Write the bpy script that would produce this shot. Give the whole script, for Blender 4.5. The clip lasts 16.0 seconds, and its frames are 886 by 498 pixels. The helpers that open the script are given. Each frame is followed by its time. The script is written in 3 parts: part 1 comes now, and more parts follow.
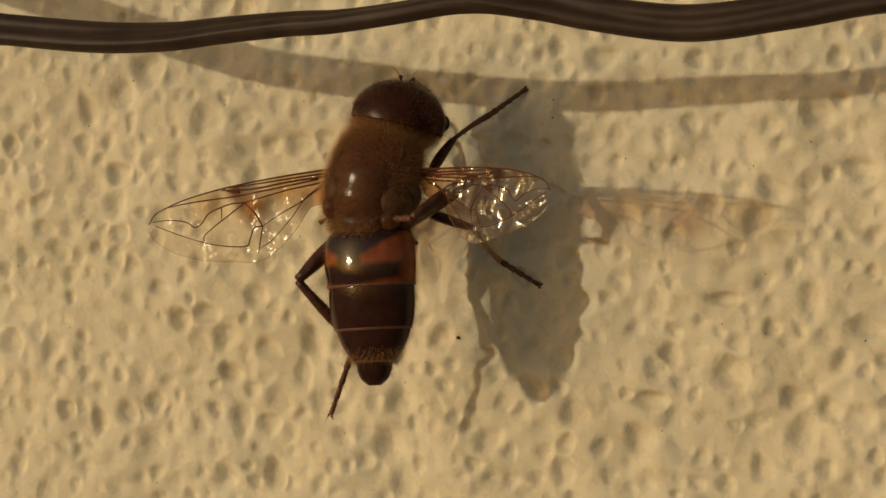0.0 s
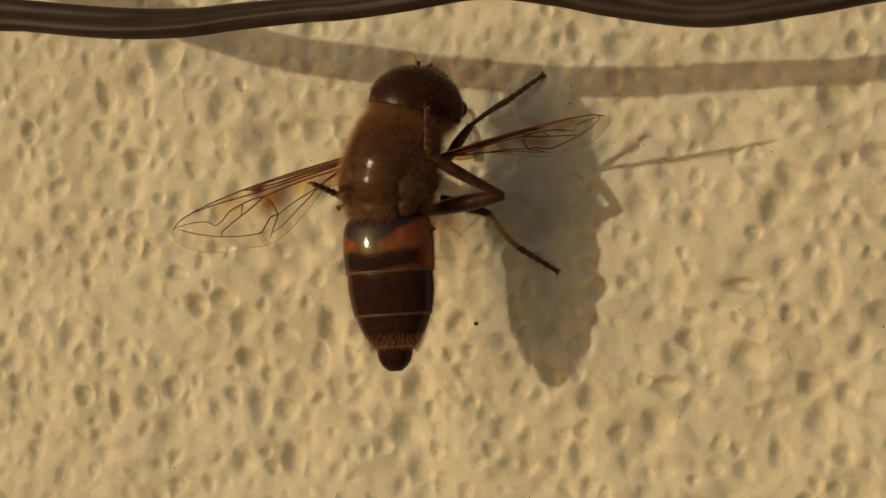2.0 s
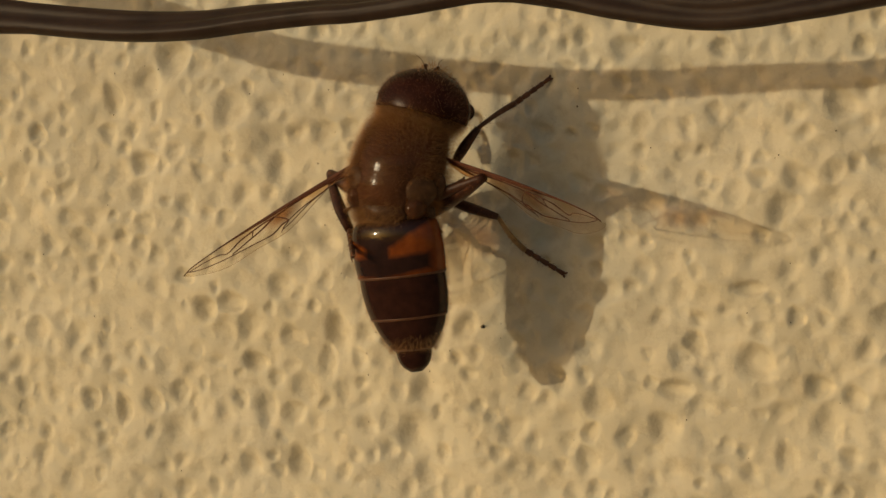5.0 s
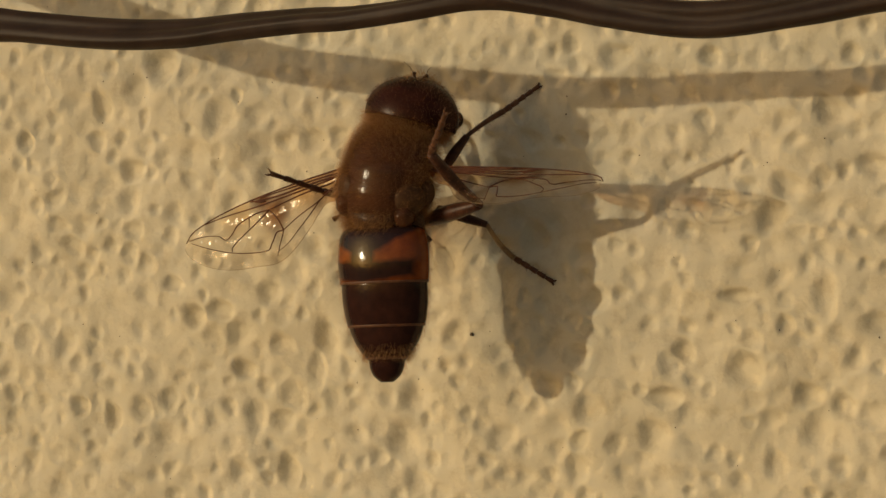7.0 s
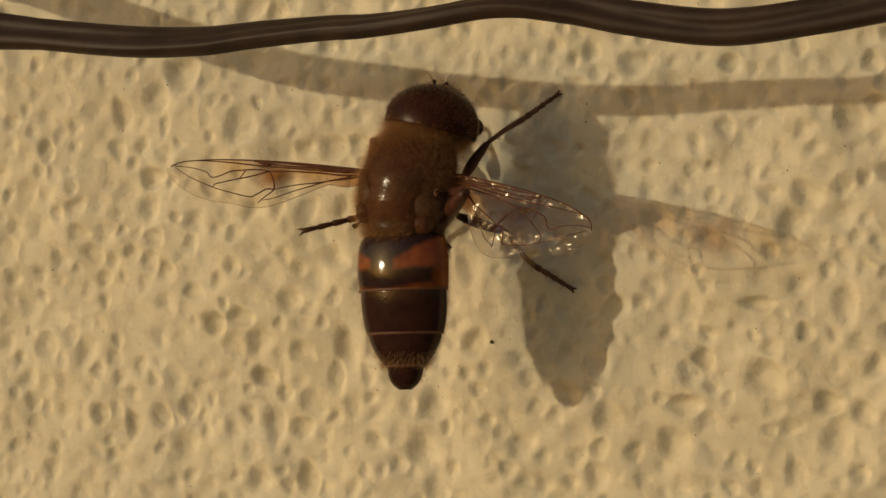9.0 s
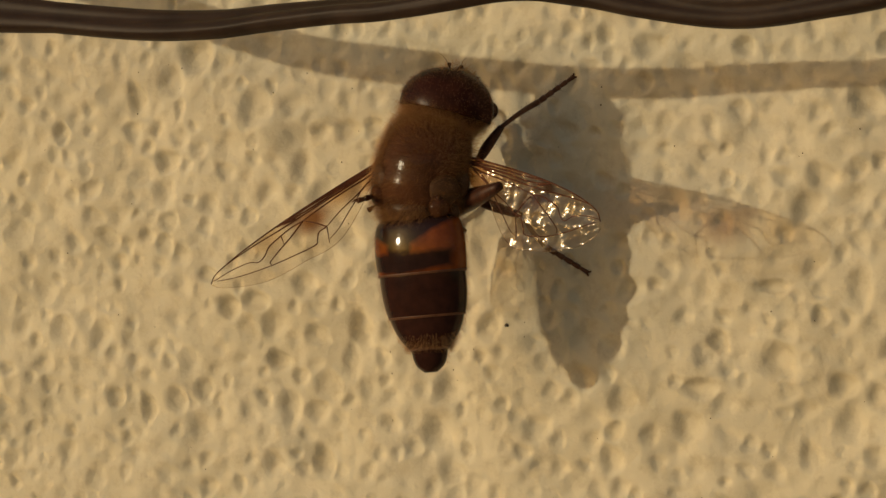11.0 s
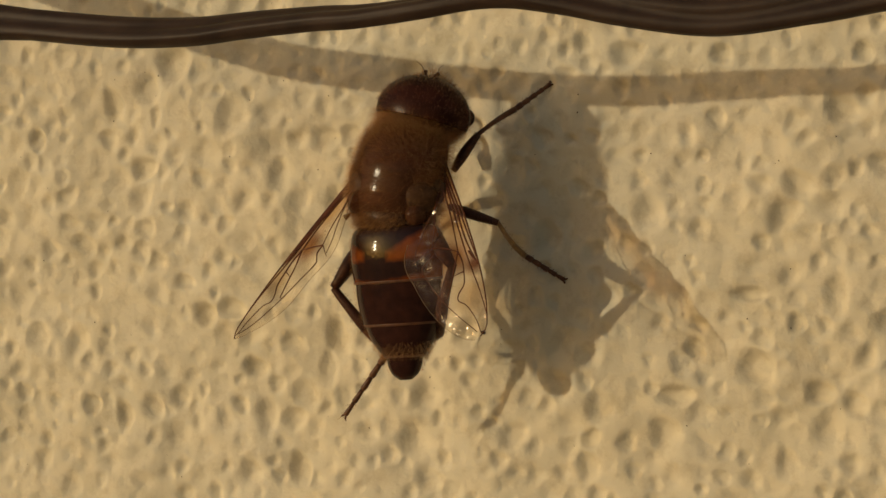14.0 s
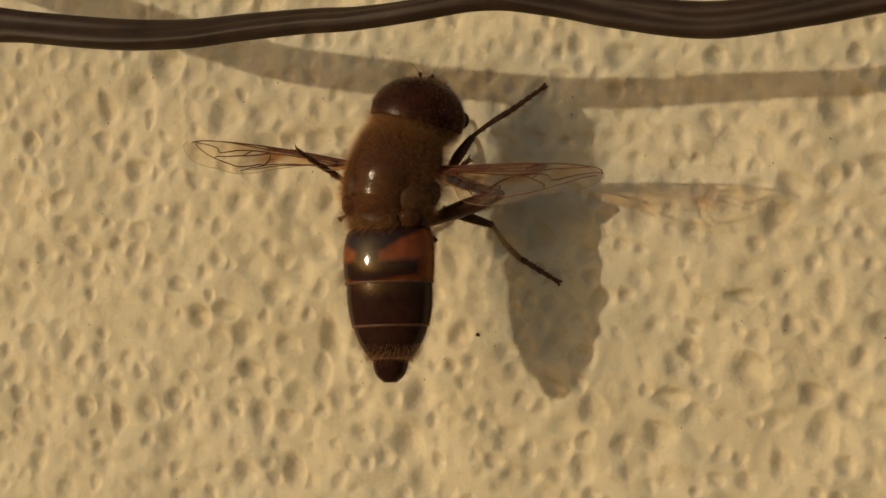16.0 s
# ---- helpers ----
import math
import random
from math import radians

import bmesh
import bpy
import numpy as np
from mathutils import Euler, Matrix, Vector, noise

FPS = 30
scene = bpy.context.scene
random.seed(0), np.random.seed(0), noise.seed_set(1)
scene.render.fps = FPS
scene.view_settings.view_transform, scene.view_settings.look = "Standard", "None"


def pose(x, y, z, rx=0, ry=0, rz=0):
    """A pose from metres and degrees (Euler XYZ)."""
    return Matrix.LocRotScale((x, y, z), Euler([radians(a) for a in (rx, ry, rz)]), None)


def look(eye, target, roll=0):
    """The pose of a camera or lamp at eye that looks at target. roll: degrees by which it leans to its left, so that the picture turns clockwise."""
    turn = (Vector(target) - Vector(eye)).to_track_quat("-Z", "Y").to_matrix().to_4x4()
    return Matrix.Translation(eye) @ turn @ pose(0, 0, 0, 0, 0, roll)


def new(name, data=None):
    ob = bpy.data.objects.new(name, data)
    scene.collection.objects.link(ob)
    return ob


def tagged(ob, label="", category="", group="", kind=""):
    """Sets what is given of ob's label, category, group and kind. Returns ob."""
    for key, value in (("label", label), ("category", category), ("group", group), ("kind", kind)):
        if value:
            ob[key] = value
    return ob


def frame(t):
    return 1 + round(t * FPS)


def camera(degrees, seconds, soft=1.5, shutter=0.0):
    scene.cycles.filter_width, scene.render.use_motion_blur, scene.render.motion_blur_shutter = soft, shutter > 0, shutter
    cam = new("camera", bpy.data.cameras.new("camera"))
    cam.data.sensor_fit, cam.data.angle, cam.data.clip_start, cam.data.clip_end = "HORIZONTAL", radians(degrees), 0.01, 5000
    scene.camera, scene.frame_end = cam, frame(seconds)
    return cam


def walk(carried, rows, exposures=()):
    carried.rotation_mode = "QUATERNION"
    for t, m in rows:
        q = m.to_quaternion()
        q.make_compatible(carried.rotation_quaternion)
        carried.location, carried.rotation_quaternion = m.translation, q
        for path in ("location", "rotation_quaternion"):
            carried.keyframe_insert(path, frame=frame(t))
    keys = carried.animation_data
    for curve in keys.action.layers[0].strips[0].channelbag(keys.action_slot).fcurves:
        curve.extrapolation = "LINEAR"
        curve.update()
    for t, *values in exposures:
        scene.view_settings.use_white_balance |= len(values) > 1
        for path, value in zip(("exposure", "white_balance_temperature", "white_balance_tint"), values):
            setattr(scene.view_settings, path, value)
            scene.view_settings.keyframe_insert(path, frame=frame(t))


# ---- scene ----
cam = camera(18.0, 16.0, soft=1.5)
MM = 0.001
EYE = (59.3 * MM, -111.5 * MM, 0.0)
HEADING = 28.0
# seconds, degrees turned left, degrees tipped up
AIM = [
    (0, 0.0, 0.0), (0.5, 0.027, 0.009), (1, 0.231, -0.081), (1.5, 0.347, -0.162), (2, 0.359, -0.289), (2.5, 0.336, -0.249), (3, 0.399, -0.272),
    (3.5, 0.405, -0.139), (4, 0.671, -0.162), (4.2, 0.637, -0.243), (6.5, 0.353, -0.098), (7, 0.278, -0.069), (7.5, 0.139, -0.255),
    (8, 0.463, -0.069), (8.2, 0.613, 0.104), (10.3, 0.767, -0.107), (10.5, 0.836, -0.24), (11, 0.99, -0.258), (11.5, 1.053, -0.33),
    (12, 0.897, -0.292), (12.5, 0.718, -0.214), (13, 0.599, -0.052), (13.5, 0.512, 0.017), (14, 0.509, -0.107), (14.5, 0.651, -0.09),
    (15, 0.793, -0.081), (15.5, 0.509, -0.098), (16, 0.396, -0.061),
]
walk(cam, [(t, pose(*EYE, 90 + tip, 0, HEADING + turn)) for t, turn, tip in AIM])

# ---- sky and sun: a low evening sun from the left, behind the camera ----
SUN_WAY = Vector((0.92, 1.0, -0.145)).normalized()
world = bpy.data.worlds.new("evening_sky")
scene.world = world
world.use_nodes = True
sky = world.node_tree.nodes.new("ShaderNodeTexSky")
sky.sky_type, sky.sun_disc = "NISHITA", False
sky.dust_density, sky.ozone_density = 2.6, 0.8
sky.sun_elevation = math.asin(-SUN_WAY.z)
sky.sun_rotation = math.atan2(-SUN_WAY.x, -SUN_WAY.y)
background = world.node_tree.nodes["Background"]
background.inputs["Strength"].default_value = 0.133
world.node_tree.links.new(sky.outputs["Color"], background.inputs["Color"])
lamp = bpy.data.lights.new("sun", "SUN")
lamp.energy, lamp.angle, lamp.color = 1.53, radians(0.5), (1.0, 0.86, 0.60)
new("sun", lamp).matrix_world = look((0, 0, 0), SUN_WAY)
scene.view_settings.exposure = 0.0


# ---- materials ----
def material(name):
    m = bpy.data.materials.new(name)
    m.use_nodes = True
    return m, m.node_tree.nodes, m.node_tree.links, m.node_tree.nodes["Principled BSDF"]


def ramp(nodes, links, source, stops):
    r = nodes.new("ShaderNodeValToRGB")
    while len(r.color_ramp.elements) < len(stops):
        r.color_ramp.elements.new(0.5)
    for e, (p, c) in zip(r.color_ramp.elements, stops):
        e.position, e.color = p, (*c, 1)
    links.new(source, r.inputs["Fac"])
    return r.outputs["Color"]


def noise_of(nodes, links, scale, detail=4.0, rough=0.55):
    """Noise in object space; scale counts blotches a millimetre."""
    where = nodes.new("ShaderNodeTexCoord")
    n = nodes.new("ShaderNodeTexNoise")
    n.inputs["Scale"].default_value, n.inputs["Detail"].default_value, n.inputs["Roughness"].default_value = scale / MM, detail, rough
    links.new(where.outputs["Object"], n.inputs["Vector"])
    return n.outputs["Fac"]


def bump(nodes, links, shader, height, strength, distance):
    b = nodes.new("ShaderNodeBump")
    b.inputs["Strength"].default_value, b.inputs["Distance"].default_value = strength, distance * MM
    links.new(height, b.inputs["Height"])
    links.new(b.outputs["Normal"], shader.inputs["Normal"])


def grained(name, dark, light, scale, roughness, relief=0.3, relief_scale=None, metallic=0.0, specular=0.5):
    m, nodes, links, shader = material(name)
    links.new(ramp(nodes, links, noise_of(nodes, links, scale), [(0.3, dark), (0.7, light)]), shader.inputs["Base Color"])
    shader.inputs["Roughness"].default_value, shader.inputs["Metallic"].default_value = roughness, metallic
    shader.inputs["Specular IOR Level"].default_value = specular
    bump(nodes, links, shader, noise_of(nodes, links, relief_scale or scale * 4), relief, 0.05)
    return m


def mix_colour(nodes, links, factor, a, b):
    mx = nodes.new("ShaderNodeMix")
    mx.data_type = "RGBA"
    links.new(factor, mx.inputs["Factor"])
    for source, socket in ((a, mx.inputs["A"]), (b, mx.inputs["B"])):
        if isinstance(source, tuple):
            socket.default_value = (*source, 1)
        else:
            links.new(source, socket)
    return mx.outputs["Result"]


def plaster_material():
    m, nodes, links, shader = material("cream_plaster")
    broad = ramp(nodes, links, noise_of(nodes, links, 0.16, 5), [(0.3, (0.59, 0.52, 0.37)), (0.7, (0.67, 0.60, 0.45))])
    stains = ramp(nodes, links, noise_of(nodes, links, 0.9, 6, 0.7), [(0.36, (0.56, 0.47, 0.33)), (0.5, (1, 1, 1))])
    mul = nodes.new("ShaderNodeMix")
    mul.data_type, mul.blend_type = "RGBA", "MULTIPLY"
    mul.inputs["Factor"].default_value = 0.22
    links.new(broad, mul.inputs["A"])
    links.new(stains, mul.inputs["B"])
    links.new(mul.outputs["Result"], shader.inputs["Base Color"])
    shader.inputs["Roughness"].default_value = 0.9
    shader.inputs["Specular IOR Level"].default_value = 0.15
    bump(nodes, links, shader, noise_of(nodes, links, 2.6, 8, 0.65), 0.9, 0.09)
    return m


def tergite_material():
    """Black shell with orange side spots, parted by a black hourglass along the back."""
    m, nodes, links, shader = material("black_and_orange_shell")
    where = nodes.new("ShaderNodeTexCoord")
    parts = nodes.new("ShaderNodeSeparateXYZ")
    links.new(where.outputs["Object"], parts.inputs["Vector"])

    def sums(op, a, b):
        n = nodes.new("ShaderNodeMath")
        n.operation = op
        for i, v in enumerate((a, b)):
            if isinstance(v, float):
                n.inputs[i].default_value = v
            else:
                links.new(v, n.inputs[i])
        return n.outputs[0]
    side = sums("ABSOLUTE", sums("ADD", parts.outputs["X"], 0.42 * MM), 0.0)
    back = sums("MULTIPLY", parts.outputs["Y"], -1.0)
    wobble = sums("MULTIPLY", sums("SUBTRACT", noise_of(nodes, links, 1.6), 0.5), 0.2 * MM)
    # a wedge that widens to the side, a strip along the flank, and the hind rim
    wedge = sums("MINIMUM", sums("SUBTRACT", side, 0.6 * MM), sums("SUBTRACT", 1.52 * MM, back))
    wedge = sums("MINIMUM", wedge, sums("SUBTRACT", back, sums("SUBTRACT", 1.45 * MM, sums("MULTIPLY", side, 0.55))))
    flank = sums("MINIMUM", sums("SUBTRACT", side, 2.25 * MM), sums("SUBTRACT", back, 0.3 * MM))
    rim = sums("SUBTRACT", back, sums("SUBTRACT", 2.42 * MM, sums("MULTIPLY", side, 0.12)))
    edge = sums("ADD", sums("MAXIMUM", sums("MAXIMUM", wedge, flank), rim), wobble)
    spot = nodes.new("ShaderNodeMapRange")
    spot.inputs["From Min"].default_value, spot.inputs["From Max"].default_value = -0.10 * MM, 0.16 * MM
    links.new(edge, spot.inputs["Value"])
    black = ramp(nodes, links, noise_of(nodes, links, 2.0), [(0.3, (0.016, 0.007, 0.0055)), (0.7, (0.028, 0.0115, 0.0085))])
    orange = ramp(nodes, links, noise_of(nodes, links, 1.5), [(0.3, (0.12, 0.028, 0.005)), (0.7, (0.20, 0.05, 0.009))])
    links.new(mix_colour(nodes, links, spot.outputs["Result"], black, orange), shader.inputs["Base Color"])
    shader.inputs["Roughness"].default_value = 0.075
    shader.inputs["Specular IOR Level"].default_value = 0.2
    bump(nodes, links, shader, noise_of(nodes, links, 6.0), 0.12, 0.04)
    return m


def membrane_material():
    """Clear, crinkled wing skin with a brown smudge before the middle and a yellow-brown base."""
    m, nodes, links, shader = material("clear_wing_skin")
    where = nodes.new("ShaderNodeTexCoord")

    def blot(x, y, reach):
        d = nodes.new("ShaderNodeVectorMath")
        d.operation = "DISTANCE"
        d.inputs[1].default_value = (x * MM, y * MM, 0)
        links.new(where.outputs["Object"], d.inputs[0])
        r = nodes.new("ShaderNodeMapRange")
        r.interpolation_type = "SMOOTHSTEP"
        r.inputs["From Min"].default_value, r.inputs["From Max"].default_value = reach * MM, 0.15 * reach * MM
        links.new(d.outputs["Value"], r.inputs["Value"])
        return r.outputs["Result"]
    tint = (0.95, 0.92, 0.86)
    for x, y, reach, colour in ((0.3, 0.4, 3.2, (0.62, 0.38, 0.19)), (2.8, 0.1, 1.6, (0.72, 0.5, 0.27)), (4.5, 0.75, 1.3, (0.42, 0.21, 0.085)), (5.2, -0.1, 0.8, (0.20, 0.085, 0.04)), (6.6, 0.1, 1.4, (0.82, 0.68, 0.5))):
        tint = mix_colour(nodes, links, blot(x, y, reach), tint, colour)
    clear = nodes.new("ShaderNodeBsdfTransparent")
    links.new(tint, clear.inputs["Color"])
    gloss = nodes.new("ShaderNodeBsdfGlossy")
    gloss.inputs["Roughness"].default_value = 0.12
    gloss.inputs["Color"].default_value = (1.0, 0.95, 0.88, 1)
    creases = nodes.new("ShaderNodeMath")
    creases.operation = "MULTIPLY_ADD"
    creases.inputs[1].default_value = 0.05
    links.new(noise_of(nodes, links, 8.0, 2.0, 0.5), creases.inputs[0])
    links.new(noise_of(nodes, links, 1.3, 1.5, 0.5), creases.inputs[2])
    bump(nodes, links, gloss, creases.outputs[0], 1.0, 0.27)
    weight = nodes.new("ShaderNodeFresnel")
    weight.inputs["IOR"].default_value = 1.3
    dust = nodes.new("ShaderNodeBsdfDiffuse")
    dust.inputs["Color"].default_value = (0.50, 0.28, 0.16, 1)
    milky = nodes.new("ShaderNodeMixShader")
    milky.inputs["Fac"].default_value = 0.05
    links.new(clear.outputs[0], milky.inputs[1])
    links.new(dust.outputs[0], milky.inputs[2])
    blend = nodes.new("ShaderNodeMixShader")
    thin = nodes.new("ShaderNodeMath")
    thin.operation = "MINIMUM"
    thin.inputs[1].default_value = 0.085
    links.new(weight.outputs["Fac"], thin.inputs[0])
    links.new(thin.outputs[0], blend.inputs["Fac"])
    links.new(milky.outputs[0], blend.inputs[1])
    links.new(gloss.outputs[0], blend.inputs[2])
    links.new(blend.outputs[0], nodes["Material Output"].inputs["Surface"])
    return m


PLASTER = plaster_material()
SHELL = tergite_material()
MEMBRANE = membrane_material()
BLACK_SHELL = grained("black_shell", (0.018, 0.006, 0.004), (0.034, 0.0115, 0.007), 2.0, 0.1, 0.1, 9.0, specular=0.2)
THORAX_SHELL = grained("dull_brown_shell", (0.05, 0.02, 0.009), (0.11, 0.044, 0.019), 0.7, 0.13, 0.2, 6.0, specular=0.12)
AMBER = grained("amber_shell", (0.05, 0.021, 0.008), (0.09, 0.039, 0.014), 1.5, 0.35, 0.3, 6.0, specular=0.2)
PALE_LOBE = grained("pale_brown_lobe", (0.055, 0.025, 0.010), (0.105, 0.05, 0.020), 2.0, 0.5, 0.3, 6.0, specular=0.15)
MARGIN = grained("tan_margin", (0.065, 0.024, 0.01), (0.12, 0.048, 0.018), 3.0, 0.4, specular=0.3)
EYE_SKIN = grained("dark_brown_eye", (0.022, 0.0065, 0.0034), (0.047, 0.0145, 0.008), 1.1, 0.25, 0.15, 14.0, specular=0.07)
HEAD_BACK = grained("dusted_brown_head", (0.045, 0.019, 0.008), (0.09, 0.042, 0.018), 2.0, 0.75, specular=0.05)
FACE = grained("dusted_face", (0.20, 0.14, 0.07), (0.36, 0.27, 0.15), 2.0, 0.6)
LEG_DARK = grained("dark_brown_leg", (0.034, 0.0125, 0.007), (0.078, 0.029, 0.0145), 2.5, 0.4, 0.3, 10.0, specular=0.2)
LEG_BROWN = grained("brown_leg", (0.065, 0.026, 0.013), (0.14, 0.06, 0.028), 2.5, 0.42, 0.3, 10.0, specular=0.2)
LEG_PALE = grained("tan_leg", (0.15, 0.085, 0.03), (0.28, 0.17, 0.07), 2.5, 0.42)
VEIN = grained("brown_vein", (0.055, 0.013, 0.004), (0.12, 0.034, 0.011), 2.0, 0.5, specular=0.2)
GOLD_HAIR = grained("golden_brown_hair", (0.34, 0.165, 0.058), (0.55, 0.29, 0.108), 3.0, 0.6, specular=0.2)
DARK_HAIR = grained("dark_hair", (0.13, 0.052, 0.021), (0.25, 0.105, 0.044), 3.0, 0.6, specular=0.15)
CABLE_SKIN = grained("brown_cable_skin", (0.020, 0.011, 0.007), (0.040, 0.023, 0.015), 0.5, 0.5, 0.3, 3.0, specular=0.14)
SPECK = grained("dark_grit", (0.04, 0.026, 0.016), (0.12, 0.08, 0.05), 4.0, 0.8)
EARTH = grained("warm_bounce_ground", (0.26, 0.21, 0.15), (0.38, 0.31, 0.23), 0.01, 0.9, 0.4, 0.05)


# ---- mesh helpers ----
def mesh_of(name, verts, faces, mat, smooth=True):
    me = bpy.data.meshes.new(name)
    me.from_pydata([tuple(float(c) * MM for c in v) for v in verts], [], faces)
    me.materials.append(mat)
    if smooth:
        me.polygons.foreach_set("use_smooth", [True] * len(me.polygons))
    me.update()
    return me


def part(name, mesh, parent, label="", kind=""):
    ob = new(name, mesh)
    ob.parent = parent
    return tagged(ob, label, kind=kind)


def loft(sections, segments=28):
    """Rings (x, y, z, half width, half height) set across the y axis, closed at both ends. Returns verts, faces."""
    verts, faces = [], []
    for x, y, z, w, h in sections:
        for k in range(segments):
            a = 2 * math.pi * k / segments
            verts.append((x + w * math.sin(a), y, z + h * math.cos(a)))
    for i in range(len(sections) - 1):
        for k in range(segments):
            n = (k + 1) % segments
            faces.append((i * segments + k, i * segments + n, (i + 1) * segments + n, (i + 1) * segments + k))
    faces.append(tuple(range(segments))[::-1])
    faces.append(tuple(range((len(sections) - 1) * segments, len(sections) * segments)))
    return verts, faces


def ball(centre, radii, rings=14, segments=24, turn=None, ripple=0.0, seed=0):
    verts, faces = [], []
    turn = turn or Matrix.Identity(3)
    for i in range(rings + 1):
        a = math.pi * i / rings
        for k in range(segments):
            b = 2 * math.pi * k / segments
            p = Vector((math.sin(a) * math.cos(b), math.sin(a) * math.sin(b), math.cos(a)))
            p *= 1 + ripple * noise.noise(p * 2.3 + Vector((seed, 0, 0)))
            p = turn @ Vector((p.x * radii[0], p.y * radii[1], p.z * radii[2])) + Vector(centre)
            verts.append(tuple(p))
    for i in range(rings):
        for k in range(segments):
            n = (k + 1) % segments
            faces.append((i * segments + k, (i + 1) * segments + k, (i + 1) * segments + n, i * segments + n))
    return verts, faces


def tube(points, radii, segments=8):
    """A round tube along points."""
    pts = [Vector(p) for p in points]
    verts, faces = [], []
    side = None
    for i, p in enumerate(pts):
        d = (pts[min(i + 1, len(pts) - 1)] - pts[max(i - 1, 0)]).normalized()
        if side is None:
            side = d.orthogonal().normalized()
        side = (side - d * side.dot(d)).normalized()
        other = d.cross(side)
        r = radii[i] if isinstance(radii, (list, tuple)) else radii
        for k in range(segments):
            a = 2 * math.pi * k / segments
            verts.append(tuple(p + (side * math.cos(a) + other * math.sin(a)) * r))
    for i in range(len(pts) - 1):
        for k in range(segments):
            n = (k + 1) % segments
            faces.append((i * segments + k, i * segments + n, (i + 1) * segments + n, (i + 1) * segments + k))
    faces.append(tuple(range(segments))[::-1])
    faces.append(tuple(range((len(pts) - 1) * segments, len(pts) * segments)))
    return verts, faces


def joined(*pieces):
    verts, faces = [], []
    for v, f in pieces:
        o = len(verts)
        verts += v
        faces += [tuple(i + o for i in face) for face in f]
    return verts, faces


def hairs(roots, rng, length, thick, lean, spread=0.35):
    """Thin three-sided spikes on (place, normal) pairs, combed along lean."""
    verts, faces = [], []
    lean = Vector(lean)
    for place, normal in roots:
        d = (Vector(normal) + lean + Vector((rng.gauss(0, spread), rng.gauss(0, spread), rng.gauss(0, spread)))).normalized()
        ln = length * rng.uniform(0.55, 1.15)
        side = d.orthogonal().normalized()
        other = d.cross(side)
        base, o = Vector(place), len(verts)
        bend = lean * (0.25 * ln)
        for at, r in ((base, thick), (base + d * ln * 0.55, thick * 0.7)):
            for k in range(3):
                a = 2.0944 * k
                verts.append(tuple(at + (side * math.cos(a) + other * math.sin(a)) * r))
        verts.append(tuple(base + d * ln + bend))
        for k in range(3):
            n = (k + 1) % 3
            faces.append((o + k, o + n, o + 3 + n, o + 3 + k))
            faces.append((o + 3 + k, o + 3 + n, o + 6))
    return verts, faces


def spots_on(verts, faces, rng, count, keep):
    """Random places with normals on a mesh given as lists, by area, where keep(place, normal) holds."""
    tris = [t for f in faces if len(f) <= 4 for t in ((f[0], f[1], f[2]), (f[0], f[2], f[3]) if len(f) == 4 else None) if t]
    v = np.array(verts, float)
    t = np.array(tris)
    a, b, c = v[t[:, 0]], v[t[:, 1]], v[t[:, 2]]
    n = np.cross(b - a, c - a)
    area = np.linalg.norm(n, axis=1)
    total, out, centre = np.cumsum(area), [], v.mean(axis=0)
    while len(out) < count:
        i = min(int(np.searchsorted(total, rng.random() * total[-1])), len(t) - 1)
        r, s = rng.random(), rng.random()
        if r + s > 1:
            r, s = 1 - r, 1 - s
        p = a[i] + (b[i] - a[i]) * r + (c[i] - a[i]) * s
        m = n[i] / max(area[i], 1e-9)
        if m @ (p - centre) < 0:
            m = -m
        if keep(p, m):
            out.append((tuple(p), tuple(m)))
    return out


def eased(rows, steps):
    """Smooth profile through (s, value...) rows, at the given s."""
    rows = np.array(rows, float)
    out = []
    for s in steps:
        i = min(max(int(np.searchsorted(rows[:, 0], s)) - 1, 0), len(rows) - 2)
        p0, p1, p2, p3 = rows[max(i - 1, 0)], rows[i], rows[i + 1], rows[min(i + 2, len(rows) - 1)]
        k = (s - p1[0]) / (p2[0] - p1[0])
        m1 = (p2 - p0) / max(p2[0] - p0[0], 1e-6) * (p2[0] - p1[0])
        m2 = (p3 - p1) / max(p3[0] - p1[0], 1e-6) * (p2[0] - p1[0])
        q = (2 * k**3 - 3 * k**2 + 1) * p1 + (k**3 - 2 * k**2 + k) * m1 + (3 * k**2 - 2 * k**3) * p2 + (k**3 - k**2) * m2
        out.append((s, *q[1:]))
    return out


# ---- the wall: stippled plaster, pitted and lumpy, in full relief where the camera looks ----
WALL_LEFT, WALL_RIGHT, WALL_LOW, WALL_HIGH, STEP = -29.0, 27.0, -13.5, 13.5, 0.06
# the larger hollows: across, up, half width, half height
HOLLOWS = [(-16.11, 8.55, 0.81, 0.87), (-17.84, 3.62, 0.61, 0.54), (-14.18, -3.36, 0.58, 0.56), (-19.66, 6.74, 0.46, 0.87), (13.66, -2.16, 0.75, 0.31), (12.3, 8.18, 0.41, 0.46), (-23.98, 5.09, 0.41, 0.51),
           (-15.4, -1.81, 0.52, 0.36), (15.8, -3.34, 0.32, 0.46), (10.18, -6.6, 0.75, 0.46), (16.7, -6.32, 0.58, 0.51), (-18.83, -8.3, 0.38, 0.76), (13.87, -5.3, 0.75, 0.82), (-9.08, -10.52, 0.52, 0.76),
           (-6.94, -4.29, 0.58, 0.87), (-20.76, -7.81, 0.46, 0.51), (18.71, 8.05, 0.43, 0.46), (-12.68, -3.05, 0.64, 0.51), (-11.42, -5.82, 0.58, 0.46), (10.98, -4.63, 0.46, 0.61)]
